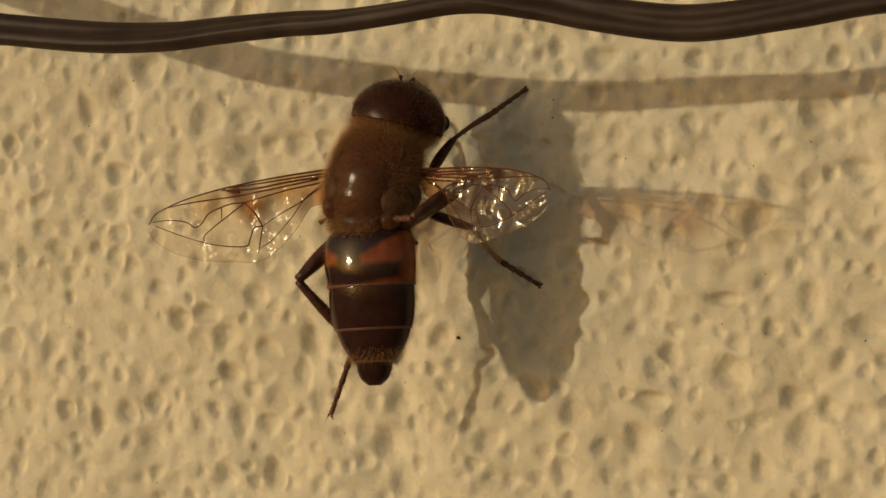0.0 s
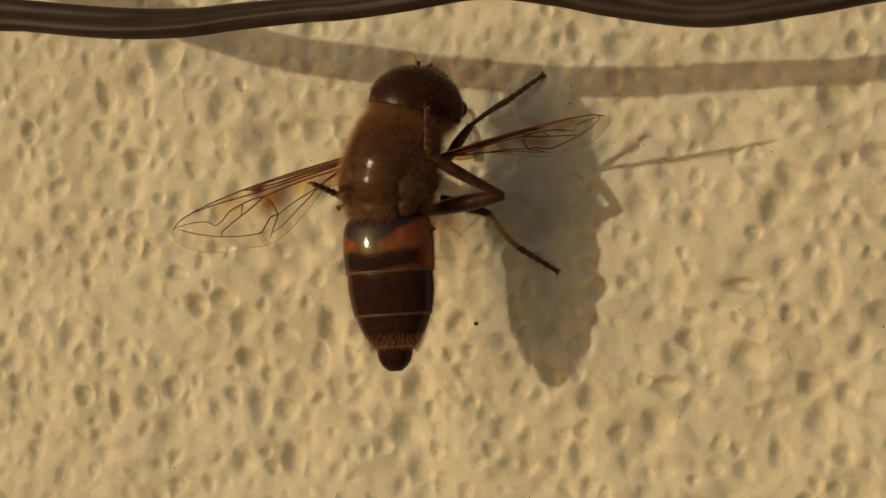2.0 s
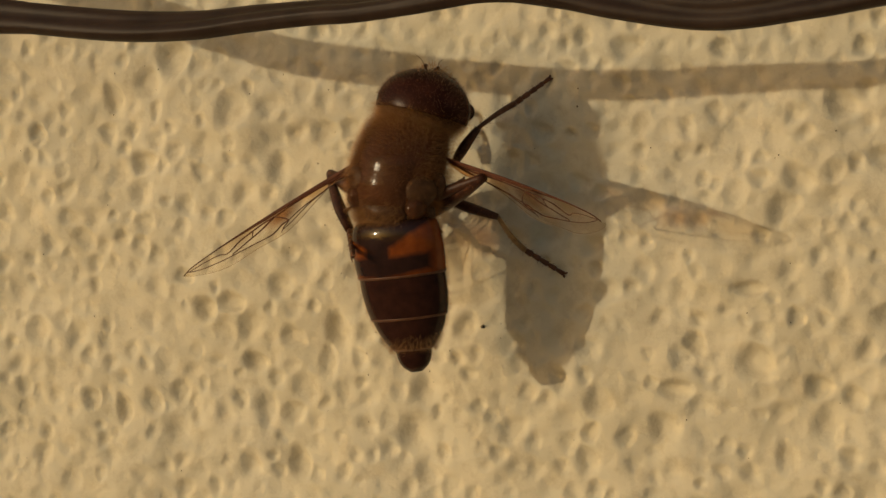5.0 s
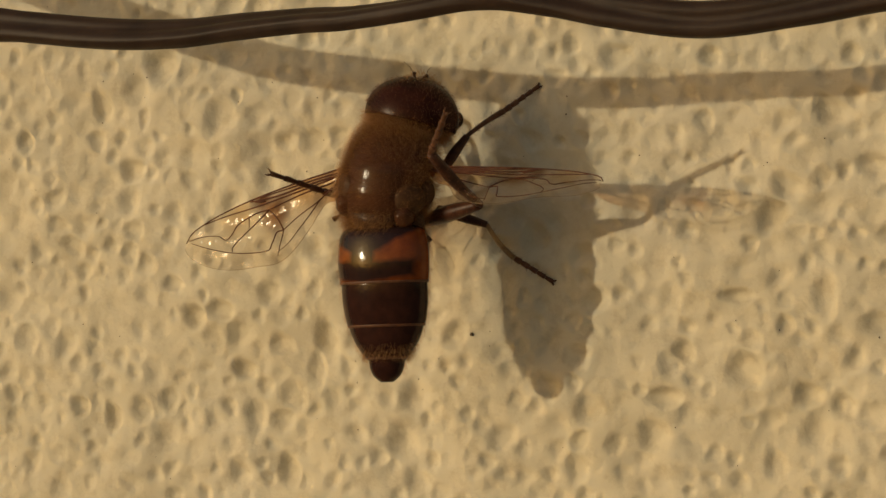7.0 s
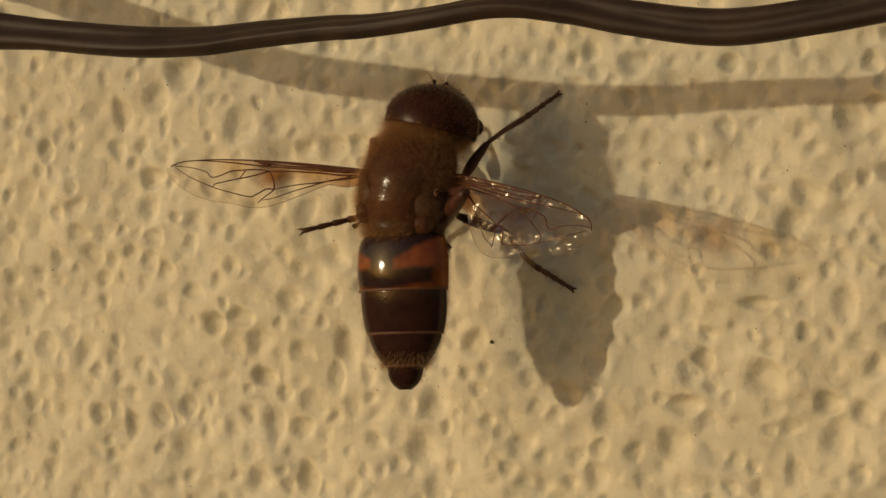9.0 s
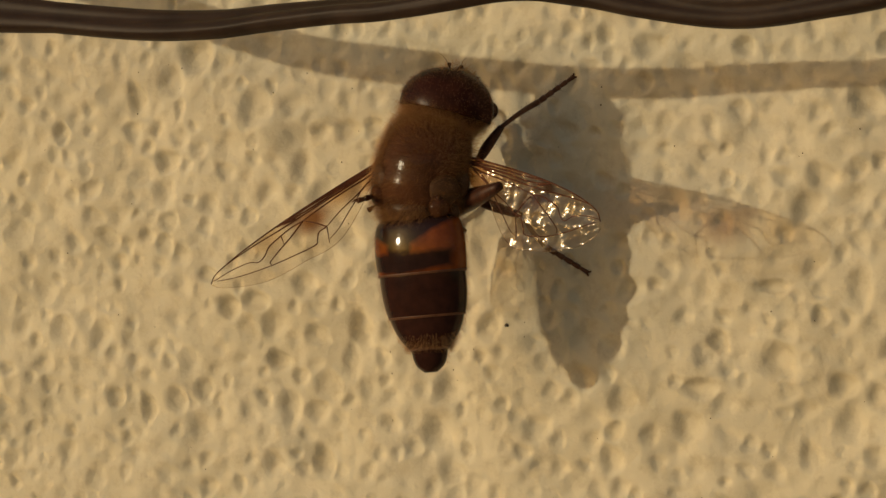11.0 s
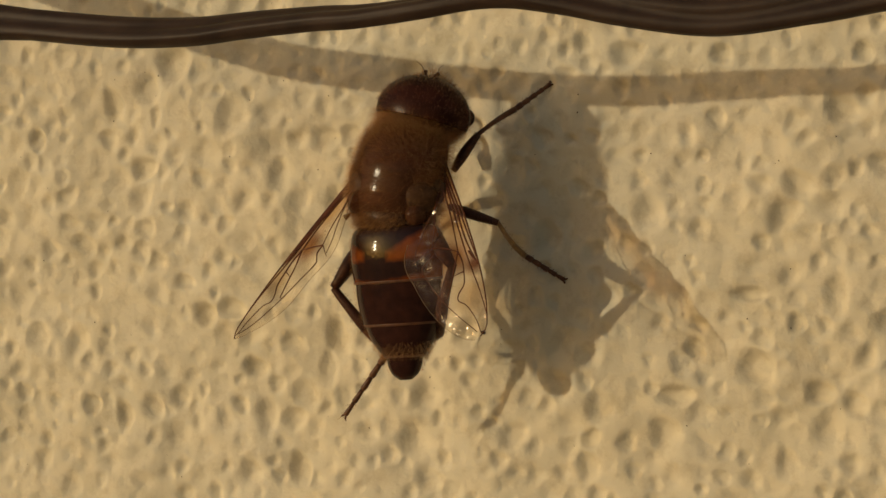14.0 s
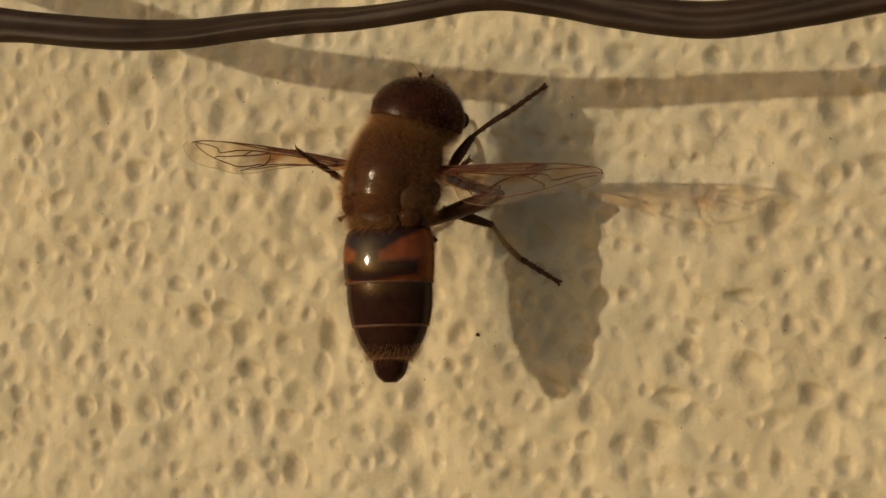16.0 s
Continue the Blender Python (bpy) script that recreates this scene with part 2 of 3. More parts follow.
DENTS = [(-12.68, 6.04, 0.75, 0.92), (-17.02, 6.13, 0.29, 0.56), (-23.88, 4.89, 0.35, 0.46), (-23.3, 1.97, 0.35, 0.41), (-22.01, 0.99, 0.58, 0.41), 
         (-17.61, 0.71, 0.52, 0.51), (-17.84, -0.38, 0.46, 0.56), (-7.7, 4.88, 0.7, 0.56), (-20.59, -2.31, 0.29, 0.41), (-24.05, -4.56, 0.58, 0.76), 
         (-15.66, -7.32, 0.46, 0.56), (-17.19, -7.84, 0.52, 0.61), (-10.79, -8.07, 0.52, 0.87), (-7.39, -5.74, 0.41, 0.92), (15.8, 2.55, 0.58, 0.66), 
         (19.71, 3.33, 0.75, 0.56), (17.58, -2.12, 0.46, 1.02), (19.96, -3.28, 0.75, 0.51), (18.34, -6.75, 0.46, 0.56), (6.51, -7.2, 0.58, 0.71), 
         (10.44, -5.13, 0.46, 0.56), (9.64, -8.22, 0.7, 0.66), (15.29, -9.36, 0.41, 0.76), (5.96, -9.83, 0.52, 0.66)]


def wall_relief():
    rng = np.random.default_rng(7)
    us = np.arange(WALL_LEFT, WALL_RIGHT + STEP / 2, STEP)
    vs = np.arange(WALL_LOW, WALL_HIGH + STEP / 2, STEP)
    nu, nv = len(us), len(vs)

    def lumps(size, tall=1.5):
        fu, fv = np.fft.fftfreq(nu, STEP), np.fft.fftfreq(nv, STEP)
        damp = np.exp(-2 * (math.pi * size) ** 2 * (fu[None, :] ** 2 + (tall * fv[:, None]) ** 2))
        h = np.fft.ifft2(np.fft.fft2(rng.standard_normal((nv, nu))) * damp).real
        return h / h.std()
    relief = 0.10 * lumps(0.9, 1.0) + 0.028 * lumps(0.34, 0.8) + 0.005 * lumps(0.15, 0.9) + 0.002 * lumps(0.07, 1.0)
    dips = np.zeros_like(relief)

    def pit(u, v, ru, rv, depth, slant, crisp, sunk=False):
        """A soft dimple; a sunk one has a flatter floor."""
        iu0, iu1 = np.searchsorted(us, (u - 2.0 * ru, u + 3.4 * ru))
        iv0, iv1 = np.searchsorted(vs, (v - 2.4 * rv, v + 2.4 * rv))
        if iu1 <= iu0 or iv1 <= iv0:
            return
        x, y = (us[iu0:iu1][None, :] - u) / ru, (vs[iv0:iv1][:, None] - v) / rv
        x = x + slant * y
        # an outline that is not quite an ellipse
        bend, twist = rng.uniform(0, 6.3), rng.uniform(0, 6.3)
        angle = np.arctan2(y, x)
        wide = np.where(x < 0, x, x * 0.78)
        r = np.sqrt(wide * wide + y * y) * (1 + 0.07 * np.sin(3 * angle + bend) + 0.06 * np.sin(2 * angle + twist))
        shape = np.exp(-1.5 * (r / crisp) ** (3.6 if sunk else 2.7))
        dips[iv0:iv1, iu0:iu1] = np.maximum(dips[iv0:iv1, iu0:iu1], depth * shape)
    taken = [(u, v, 0.9 * max(ru, rv)) for u, v, ru, rv in HOLLOWS + DENTS]
    for _ in range(12000):
        u, v = rng.uniform(WALL_LEFT, WALL_RIGHT), rng.uniform(WALL_LOW, WALL_HIGH)
        r = min(0.26 + rng.gamma(2.0, 0.09), 0.62)
        if any((u - a) ** 2 + (v - b) ** 2 < 1.25 * (c + r) ** 2 for a, b, c in taken):
            continue
        taken.append((u, v, r))
        deep = rng.uniform(0.44, 0.66) if rng.random() < 0.45 else rng.uniform(0.16, 0.38)
        pit(u, v, r * rng.uniform(0.85, 1.1), r * rng.uniform(0.95, 1.3), deep * r, rng.uniform(-0.35, 0.35), rng.uniform(0.85, 1.1), rng.random() < 0.25)
    for u, v, ru, rv in DENTS:
        pit(u, v, ru, rv, 0.05 + 0.5 * min(ru, rv), 0.1, 1.0, True)
    # wetted and rubbed a little, then the larger hollows
    fu, fv = np.fft.fftfreq(nu, STEP), np.fft.fftfreq(nv, STEP)
    dips = np.fft.ifft2(np.fft.fft2(dips) * np.exp(-2 * (math.pi * 0.03) ** 2 * (fu[None, :] ** 2 + fv[:, None] ** 2))).real
    for u, v, ru, rv in HOLLOWS:
        pit(u, v, ru, rv, 0.08 + 0.68 * min(ru, rv), 0.1, 1.0, True)
    # short crooked cracks
    for _ in range(9):
        u, v = rng.uniform(WALL_LEFT, WALL_RIGHT), rng.uniform(WALL_LOW, WALL_HIGH)
        way = rng.uniform(-0.5, 0.5) + (math.pi / 2)
        for _ in range(int(rng.integers(8, 26))):
            way += rng.normal(0, 0.45)
            u, v = u + 0.1 * math.cos(way), v + 0.1 * math.sin(way)
            i, j = int((u - WALL_LEFT) / STEP), int((v - WALL_LOW) / STEP)
            if 1 < i < nu - 2 and 1 < j < nv - 2:
                relief[j, i] -= rng.uniform(0.015, 0.05)
    return us, vs, relief - dips, dips


US, VS, RELIEF, DIPS = wall_relief()


def wall_height(u, v):
    """Height of the plaster above the wall's plane, in millimetres."""
    i = min(max(int(round((u - WALL_LEFT) / STEP)), 0), len(US) - 1)
    j = min(max(int(round((v - WALL_LOW) / STEP)), 0), len(VS) - 1)
    return float(RELIEF[j, i])


def build_wall():
    nu, nv = len(US), len(VS)
    uu, vv = np.meshgrid(US, VS)
    # the right lips of the dimples stand steeper than the left
    inner = np.stack([uu + 0.3 * DIPS, -RELIEF, vv], axis=-1).reshape(-1, 3)
    idx = np.arange(nu * nv).reshape(nv, nu)
    quads = np.stack([idx[:-1, :-1], idx[:-1, 1:], idx[1:, 1:], idx[1:, :-1]], axis=-1).reshape(-1, 4).tolist()
    verts = inner.tolist()
    # plain wall all round the relief, and its thickness
    left, right, low, high, back = -2600.0, 2200.0, -1200.0, 1500.0, 240.0
    frame_front = [(left, low), (right, low), (right, high), (left, high)]
    rim = [idx[0, 0], idx[0, -1], idx[-1, -1], idx[-1, 0]]
    o = len(verts)
    verts += [(x, 0.0, z) for x, z in frame_front] + [(x, back, z) for x, z in frame_front]
    edges = [idx[0, :], idx[:, -1], idx[-1, ::-1], idx[::-1, 0]]
    for k in range(4):
        n = (k + 1) % 4
        quads.append([o + k, o + n] + [int(i) for i in edges[k][::-1]])
        quads.append([o + k, o + 4 + k, o + 4 + n, o + n])
    quads.append([o + 4, o + 7, o + 6, o + 5])
    wall = new("wall_1", mesh_of("wall_1", verts, quads, PLASTER))
    # the plain wall round the relief is flat
    for face in wall.data.polygons[-9:]:
        face.use_smooth = False
    tagged(wall, "cream stippled plaster wall, pitted and lumpy, in low evening sun", "wall", kind="structure")
    # unseen ground, its sandy tone lightened to bounce warm fill onto the wall
    ground = new("ground", mesh_of("ground", [(-60000, -60000, -1200), (60000, -60000, -1200), (60000, 60000, -1200), (-60000, 60000, -1200)], [(0, 1, 2, 3)], EARTH))
    tagged(ground, "unseen sandy ground below the plaster wall, for warm bounced fill", "ground", kind="structure")


build_wall()


def build_grit():
    rng = random.Random(5)
    pieces = []
    for u, v, r in [(0.83, -3.99, 0.10)] + [(rng.uniform(-25, 24), rng.uniform(-12, 12), rng.uniform(0.014, 0.036)) for _ in range(90)]:
        pieces.append(ball((u, -wall_height(u, v) - 0.3 * r, v), (r, r * 0.8, r * rng.uniform(0.8, 1.6)), 4, 6, ripple=0.5, seed=u))
    tagged(new("grit", mesh_of("grit", *joined(*pieces), SPECK)), "dark specks of grit stuck on the plaster", "grit", kind="stuff")


build_grit()


# ---- the cable: two cores in one brown skin, wavy and twisted, strung before the wall ----
def build_cable():
    mid = [(-95, 21.5, 12.5), (-60, 19.2, 13.4), (-40, 15.6, 13.8), (-33, 13.7, 13.8), (-27.2, 11.94, 13.8), (-22.4, 10.6, 13.8), (-17.8, 9.87, 13.8), (-14.34, 9.5, 13.8),
           (-8.99, 8.94, 14.04), (-5.15, 8.8, 14.46), (-2.17, 8.94, 14.79), (1.34, 9.05, 15.13), (3.18, 9.04, 15.28), (6.13, 9.24, 15.5), (9.87, 9.66, 15.5), (12.3, 9.41, 15.5),
           (14.58, 8.93, 15.5), (18.6, 8.39, 15.5), (22.62, 8.69, 15.5), (26.23, 9.13, 15.5), (40, 9.6, 15), (90, 8, 13)]
    # twist of the flat skin along its length, in degrees from upright
    twist = [(-95, 40), (-40, 10), (-13, 22), (-5, 46), (2, 64), (8, 70), (12, 30), (18.6, 0), (26, 20), (90, 60)]
    steps = np.concatenate([np.arange(-95, -36, 1.2), np.arange(-36, 40, 0.25), np.arange(40, 90.1, 1.2)])
    line, turns = eased(mid, steps), eased(twist, steps)
    ring = []
    for k in range(40):
        a = 2 * math.pi * k / 40
        r = 0.60 + 0.15 * math.cos(2 * a) - 0.035 * math.cos(4 * a) * 1.6 + 0.012 * math.cos(12 * a)
        ring.append((r * math.cos(a), 0.80 * r * math.sin(a)))
    verts, faces = [], []
    for i, ((u, v, h), (_, turn)) in enumerate(zip(line, turns)):
        a = radians(turn)
        # the skin is thickened past the view's left edge, to broaden its cast shadow
        k = 1.0 + 0.25 * min(max((-14.0 - u) / 3.0, 0.0), 1.0)
        for x, y in ring:
            verts.append((u, -h + k * (x * math.sin(a) + y * math.cos(a)), v + k * (x * math.cos(a) - y * math.sin(a))))
    n = len(ring)
    for i in range(len(line) - 1):
        for k in range(n):
            faces.append((i * n + k, i * n + (k + 1) % n, (i + 1) * n + (k + 1) % n, (i + 1) * n + k))
    faces += [tuple(range(n)), tuple(range((len(line) - 1) * n, len(line) * n))[::-1]]
    cable = new("cable", None)
    tagged(cable, "thin wavy dark brown two-core cable strung across before the wall", "cable")
    part("sheath", mesh_of("sheath", verts, faces, CABLE_SKIN), cable)
    # tacks that hold the cable off the wall, beyond the view on both sides
    for u, v, h in ((-94, 19.5, 13.5), (89, 8.0, 13.0)):
        part("standoff_pin", mesh_of("standoff_pin", *tube([(u, 0.5, v), (u, -h, v), (u, -h - 1.2, v)], [0.7, 0.7, 1.6], 10), LEG_DARK), cable, "dark metal pin in the wall")


build_cable()

# ---- the fly ----
FLY_AT, FLY_TURN = (-0.58, 2.74), 11.1
fly = new("drone_fly", None)
fly.matrix_world = pose(FLY_AT[0] * MM, 0, FLY_AT[1] * MM, 90, FLY_TURN, 0)
tagged(fly, "dark hairy drone fly with orange-spotted abdomen, grooming on the plaster wall", "fly")


def build_thorax():
    rng = random.Random(11)
    prof = [(-2.5, 4.8, 0.95, 0.8), (-2.1, 5.0, 1.5, 1.25), (-1.3, 5.05, 1.87, 1.6), (-0.5, 5.06, 1.99, 1.71), (0.1, 5.03, 1.98, 1.69), (0.7, 4.98, 1.97, 1.7), (1.8, 4.75, 1.76, 1.5), (2.5, 4.45, 1.35, 1.2), (2.9, 4.2, 0.8, 0.8)]
    rings = [(-0.08, y, z, w, h) for y, z, w, h in eased(prof, np.linspace(-2.5, 2.9, 26))]
    verts, faces = loft(rings, 32)
    thorax = part("thorax", mesh_of("thorax", verts, faces, THORAX_SHELL), fly, "dull brown thorax under golden hair")
    top = spots_on(verts, faces, rng, 20000, lambda p, m: m[2] > -0.5 and rng.random() < 0.03 + 0.9 * min(1.0, max(0.0, (p[1] - 0.9) / 1.4, (abs(p[0]) - 1.2) / 0.8, (-1.5 - p[1]) / 0.7)))
    part("hair", mesh_of("hair", *hairs(top, rng, 0.66, 0.0022, (0, -0.1, 0.15)), GOLD_HAIR), thorax, "fine golden-brown hair", "stuff")
    back = spots_on(verts, faces, rng, 9000, lambda p, m: m[2] > 0.1)
    part("hair", mesh_of("hair", *hairs(back, rng, 0.55, 0.0022, (0, -0.25, 0)), DARK_HAIR), thorax, "short brown hair of the back", "stuff")
    low = spots_on(verts, faces, rng, 500, lambda p, m: m[2] < -0.1)
    part("hair", mesh_of("hair", *hairs(low, rng, 0.5, 0.012, (0, -0.1, -0.2)), DARK_HAIR), thorax, "dark hair of the underside", "stuff")
    v2, f2 = ball((0.1, -1.6, 6.2), (1.1, 0.62, 0.45), 14, 24, ripple=0.06)
    scutellum = part("scutellum", mesh_of("scutellum", v2, f2, AMBER), fly, "translucent amber scutellum")
    fringe = spots_on(v2, f2, rng, 900, lambda p, m: m[2] > 0.1)
    part("hair", mesh_of("hair", *hairs(fringe, rng, 0.4, 0.003, (0, -0.5, 0)), GOLD_HAIR), scutellum, "fine golden-brown hair", "stuff")
    for side in (-1, 1):
        bump_top = ball((side * 1.45, -1.2, 5.95), (0.5, 0.55, 0.5), 12, 20, ripple=0.1)
        part("callus", mesh_of("callus", *bump_top, THORAX_SHELL), fly, "shining brown bump before the wing's hind root")
        lobe = joined(ball((side * 1.62, -0.45, 5.98), (0.7, 0.66, 0.3), 14, 26, turn=Matrix.Rotation(side * 0.7, 3, 'Y'), ripple=0.12), ball((side * 2.05, -0.1, 5.4), (0.4, 0.55, 0.2), 8, 14, ripple=0.2), ball((side * 1.8, -1.35, 5.5), (0.45, 0.4, 0.2), 8, 14, ripple=0.2))
        part("calypter", mesh_of("calypter", *lobe, PALE_LOBE), fly, "pale brown lobe behind the wing base")
        knob = tube([(side * 1.9, -1.5, 5.0), (side * 2.25, -1.9, 5.1), (side * 2.45, -2.1, 5.15)], [0.05, 0.05, 0.14], 8)
        part("haltere", mesh_of("haltere", *knob, PALE_LOBE), fly)


def build_head():
    rng = random.Random(12)
    back = ball((0, 2.72, 4.1), (2.0, 0.75, 1.42), 16, 30)
    head = part("head", mesh_of("head", *back, HEAD_BACK), fly, "broad head, nearly all eyes")
    for side in (-1, 1):
        v, f = ball((0, 3.0, 4.15), (2.22, 1.72, 1.56), 30, 48)
        # half of a broad dome each, parted by the pale strip and cut off flat behind
        v = [(side * max(side * x, -0.04), max(y, 2.62 + 0.2 * (z - 4.1)), z) for x, y, z in v]
        part("compound_eye", mesh_of("compound_eye", v, f, EYE_SKIN), head, "large dark brown compound eye")
        fuzz = spots_on(v, f, rng, 1100, lambda p, m: p[1] > 3.2 and abs(p[0]) > 0.1)
        part("hair", mesh_of("hair", *hairs(fuzz, rng, 0.16, 0.004, (0, 0.1, 0)), DARK_HAIR), head, "short dark eye hair", "stuff")
    part("face", mesh_of("face", *ball((0, 4.1, 3.5), (0.62, 0.72, 0.95), 12, 18, ripple=0.1), FACE), head, "pale dusted face")
    part("frons", mesh_of("frons", *ball((0, 4.35, 4.62), (0.13, 0.36, 0.42), 12, 12), AMBER), head, "narrow brown strip between the eyes")
    ruff = spots_on(*back, rng, 8000, lambda p, m: m[1] < 0.5 and m[2] > -0.6)
    part("hair", mesh_of("hair", *hairs(ruff, rng, 0.55, 0.0025, (0, 0.0, 0.5)), GOLD_HAIR), head, "golden ruff behind the eyes", "stuff")
    front = spots_on(*ball((0, 4.15, 3.75), (0.66, 0.74, 1.2), 12, 18), rng, 260, lambda p, m: m[1] > 0)
    part("hair", mesh_of("hair", *hairs(front, rng, 0.34, 0.007, (0, 0.2, 0)), GOLD_HAIR), head, "golden face hair", "stuff")
    for side in (-1, 1):
        stalk = joined(tube([(side * 0.16, 4.6, 4.05), (side * 0.28, 4.82, 4.1)], [0.05, 0.055], 8), ball((side * 0.31, 4.83, 4.0), (0.085, 0.1, 0.12), 8, 12))
        part("antenna", mesh_of("antenna", *stalk, LEG_DARK), head, "short dark antenna")
        part("bristle", mesh_of("bristle", *tube([(side * 0.33, 4.86, 4.05), (side * 0.45, 5.1, 4.25), (side * 0.72, 5.28, 4.4)], [0.014, 0.01, 0.005], 5), LEG_DARK), head)
    part("mouth_edge", mesh_of("mouth_edge", *ball((1.45, 3.12, 2.75), (0.34, 0.4, 0.34), 12, 18), BLACK_SHELL), head, "shining black mouth edge")


ABDOMEN_AT = (0.27, -1.91, 5.5)
ABDOMEN_SHAPE = [(0.0, 1.78, 0.95), (0.15, 2.0, 1.08), (0.5, 2.12, 1.16), (1.5, 2.16, 1.2), (2.5, 2.1, 1.18), (3.5, 1.99, 1.12), (4.3, 1.83, 1.03), (5.0, 1.5, 0.9), (5.5, 1.15, 0.76), (5.72, 0.96, 0.68), (5.85, 0.85, 0.62), (6.15, 0.78, 0.56), (6.5, 0.6, 0.44), (6.75, 0.3, 0.22)]


def build_abdomen():
    rng = random.Random(13)

    def shell(s0, s1, grow0, grow1, count, bulge=0.0):
        rows = eased(ABDOMEN_SHAPE, np.linspace(s0, s1, count))
        out = []
        for i, (s, w, h) in enumerate(rows):
            g = grow0 + (grow1 - grow0) * i / (count - 1) + bulge * math.sin(math.pi * i / (count - 1))
            out.append((0, -s, 0.05 * math.sin(s), w * g, h * g))
        return loft(out, 40)
    core = shell(-0.0, 6.4, 0.93, 0.93, 18)
    abdomen = part("abdomen", mesh_of("abdomen", *core, BLACK_SHELL), fly, "long tapering abdomen with orange side spots and tan rings")
    bands = [("tergite", 0.0, 2.44, SHELL, "glossy black tergite with two orange side spots"), ("tergite", 2.4, 4.32, BLACK_SHELL, "glossy black tergite"),
             ("tergite", 4.28, 5.72, BLACK_SHELL, "black tergite with a hair fringe"), ("tail_tip", 5.62, 6.75, BLACK_SHELL, "small black tail tip")]
    for name, s0, s1, mat, label in bands:
        v, f = shell(s0, s1, 0.972, 1.004, 20, 0.022)
        part(name, mesh_of(name, v, f, mat), abdomen, label)
        if name == "tergite":
            part("margin", mesh_of("margin", *shell(s1 - 0.07, s1 + 0.04, 1.016, 1.006, 4), MARGIN), abdomen, "thin tan hind margin")
        if s0 > 4 and name == "tergite":
            rim = spots_on(v, f, rng, 1500, lambda p, m: p[1] < -5.05 and rng.random() < (-4.9 - p[1]) / 0.8)
            part("hair", mesh_of("hair", *hairs(rim, rng, 0.28, 0.0022, (0, -1.1, 0), 0.3), GOLD_HAIR), abdomen, "golden hair fringe", "stuff")
    sides = spots_on(*shell(0.0, 6.3, 1.0, 1.0, 24), rng, 5500, lambda p, m: m[2] < 0.05 or (m[2] < 0.5 and p[0] < 0))
    part("hair", mesh_of("hair", *hairs(sides, rng, 0.26, 0.0024, (0, -1.1, 0)), GOLD_HAIR), abdomen, "short golden side hair", "stuff")
    return abdomen


# wing outline: share of the span, leading and trailing edge in millimetres of a 9.7 mm wing
LEADING = [(0, 0.0), (0.15, -0.12), (0.35, -0.26), (0.6, -0.34), (0.8, -0.25), (0.92, -0.04), (0.97, 0.14), (1.0, 0.5)]
TRAILING = [(0, 0.45), (0.05, 1.15), (0.11, 1.45), (0.17, 1.5), (0.25, 2.3), (0.36, 3.0), (0.47, 3.3), (0.6, 3.05), (0.72, 2.75), (0.85, 2.25), (0.93, 1.75), (0.98, 1.25), (1.0, 0.85)]
# veins: thickness, then a run of span and place across the wing in millimetres
VEINS = [
    (0.055, [(0, 0.2), (0.2, 0.0), (0.4, -0.15), (0.57, -0.3)]),
    (0.06, [(0, 0.32), (0.25, 0.1), (0.45, 0.02), (0.61, -0.26)]),
    (0.045, [(0.12, 0.28), (0.35, 0.24), (0.55, 0.16), (0.75, -0.02), (0.9, -0.08)]),
    (0.05, [(0.02, 0.42), (0.12, 0.46), (0.27, 0.44), (0.4, 0.5), (0.5, 0.55)]),
    (0.036, [(0.5, 0.55), (0.56, 0.46), (0.62, 0.5), (0.69, 0.64), (0.73, 1.0), (0.77, 1.1), (0.81, 0.78), (0.9, 0.5), (0.985, 0.42)]),
    (0.036, [(0.5, 0.55), (0.6, 0.95), (0.72, 1.52), (0.73, 1.85)]),
    (0.03, [(0.62, 0.5), (0.625, 0.78), (0.63, 1.06)]),
    (0.04, [(0.43, 1.76), (0.46, 1.1), (0.5, 0.55)]),
    (0.04, [(0.05, 0.5), (0.15, 0.8), (0.22, 1.1), (0.33, 1.42), (0.43, 1.76)]),
    (0.034, [(0.43, 1.76), (0.475, 1.74), (0.5, 2.2), (0.52, 2.5), (0.62, 2.3), (0.73, 1.9), (0.85, 1.3), (0.97, 0.6)]),
    (0.03, [(0.43, 1.76), (0.45, 2.5), (0.465, 2.95)]),
    (0.03, [(0.1, 0.5), (0.2, 1.0), (0.28, 1.8), (0.38, 2.5), (0.455, 2.75)]),
    (0.05, [(0.52, 0.02), (0.57, -0.12), (0.6, -0.3)]),
]


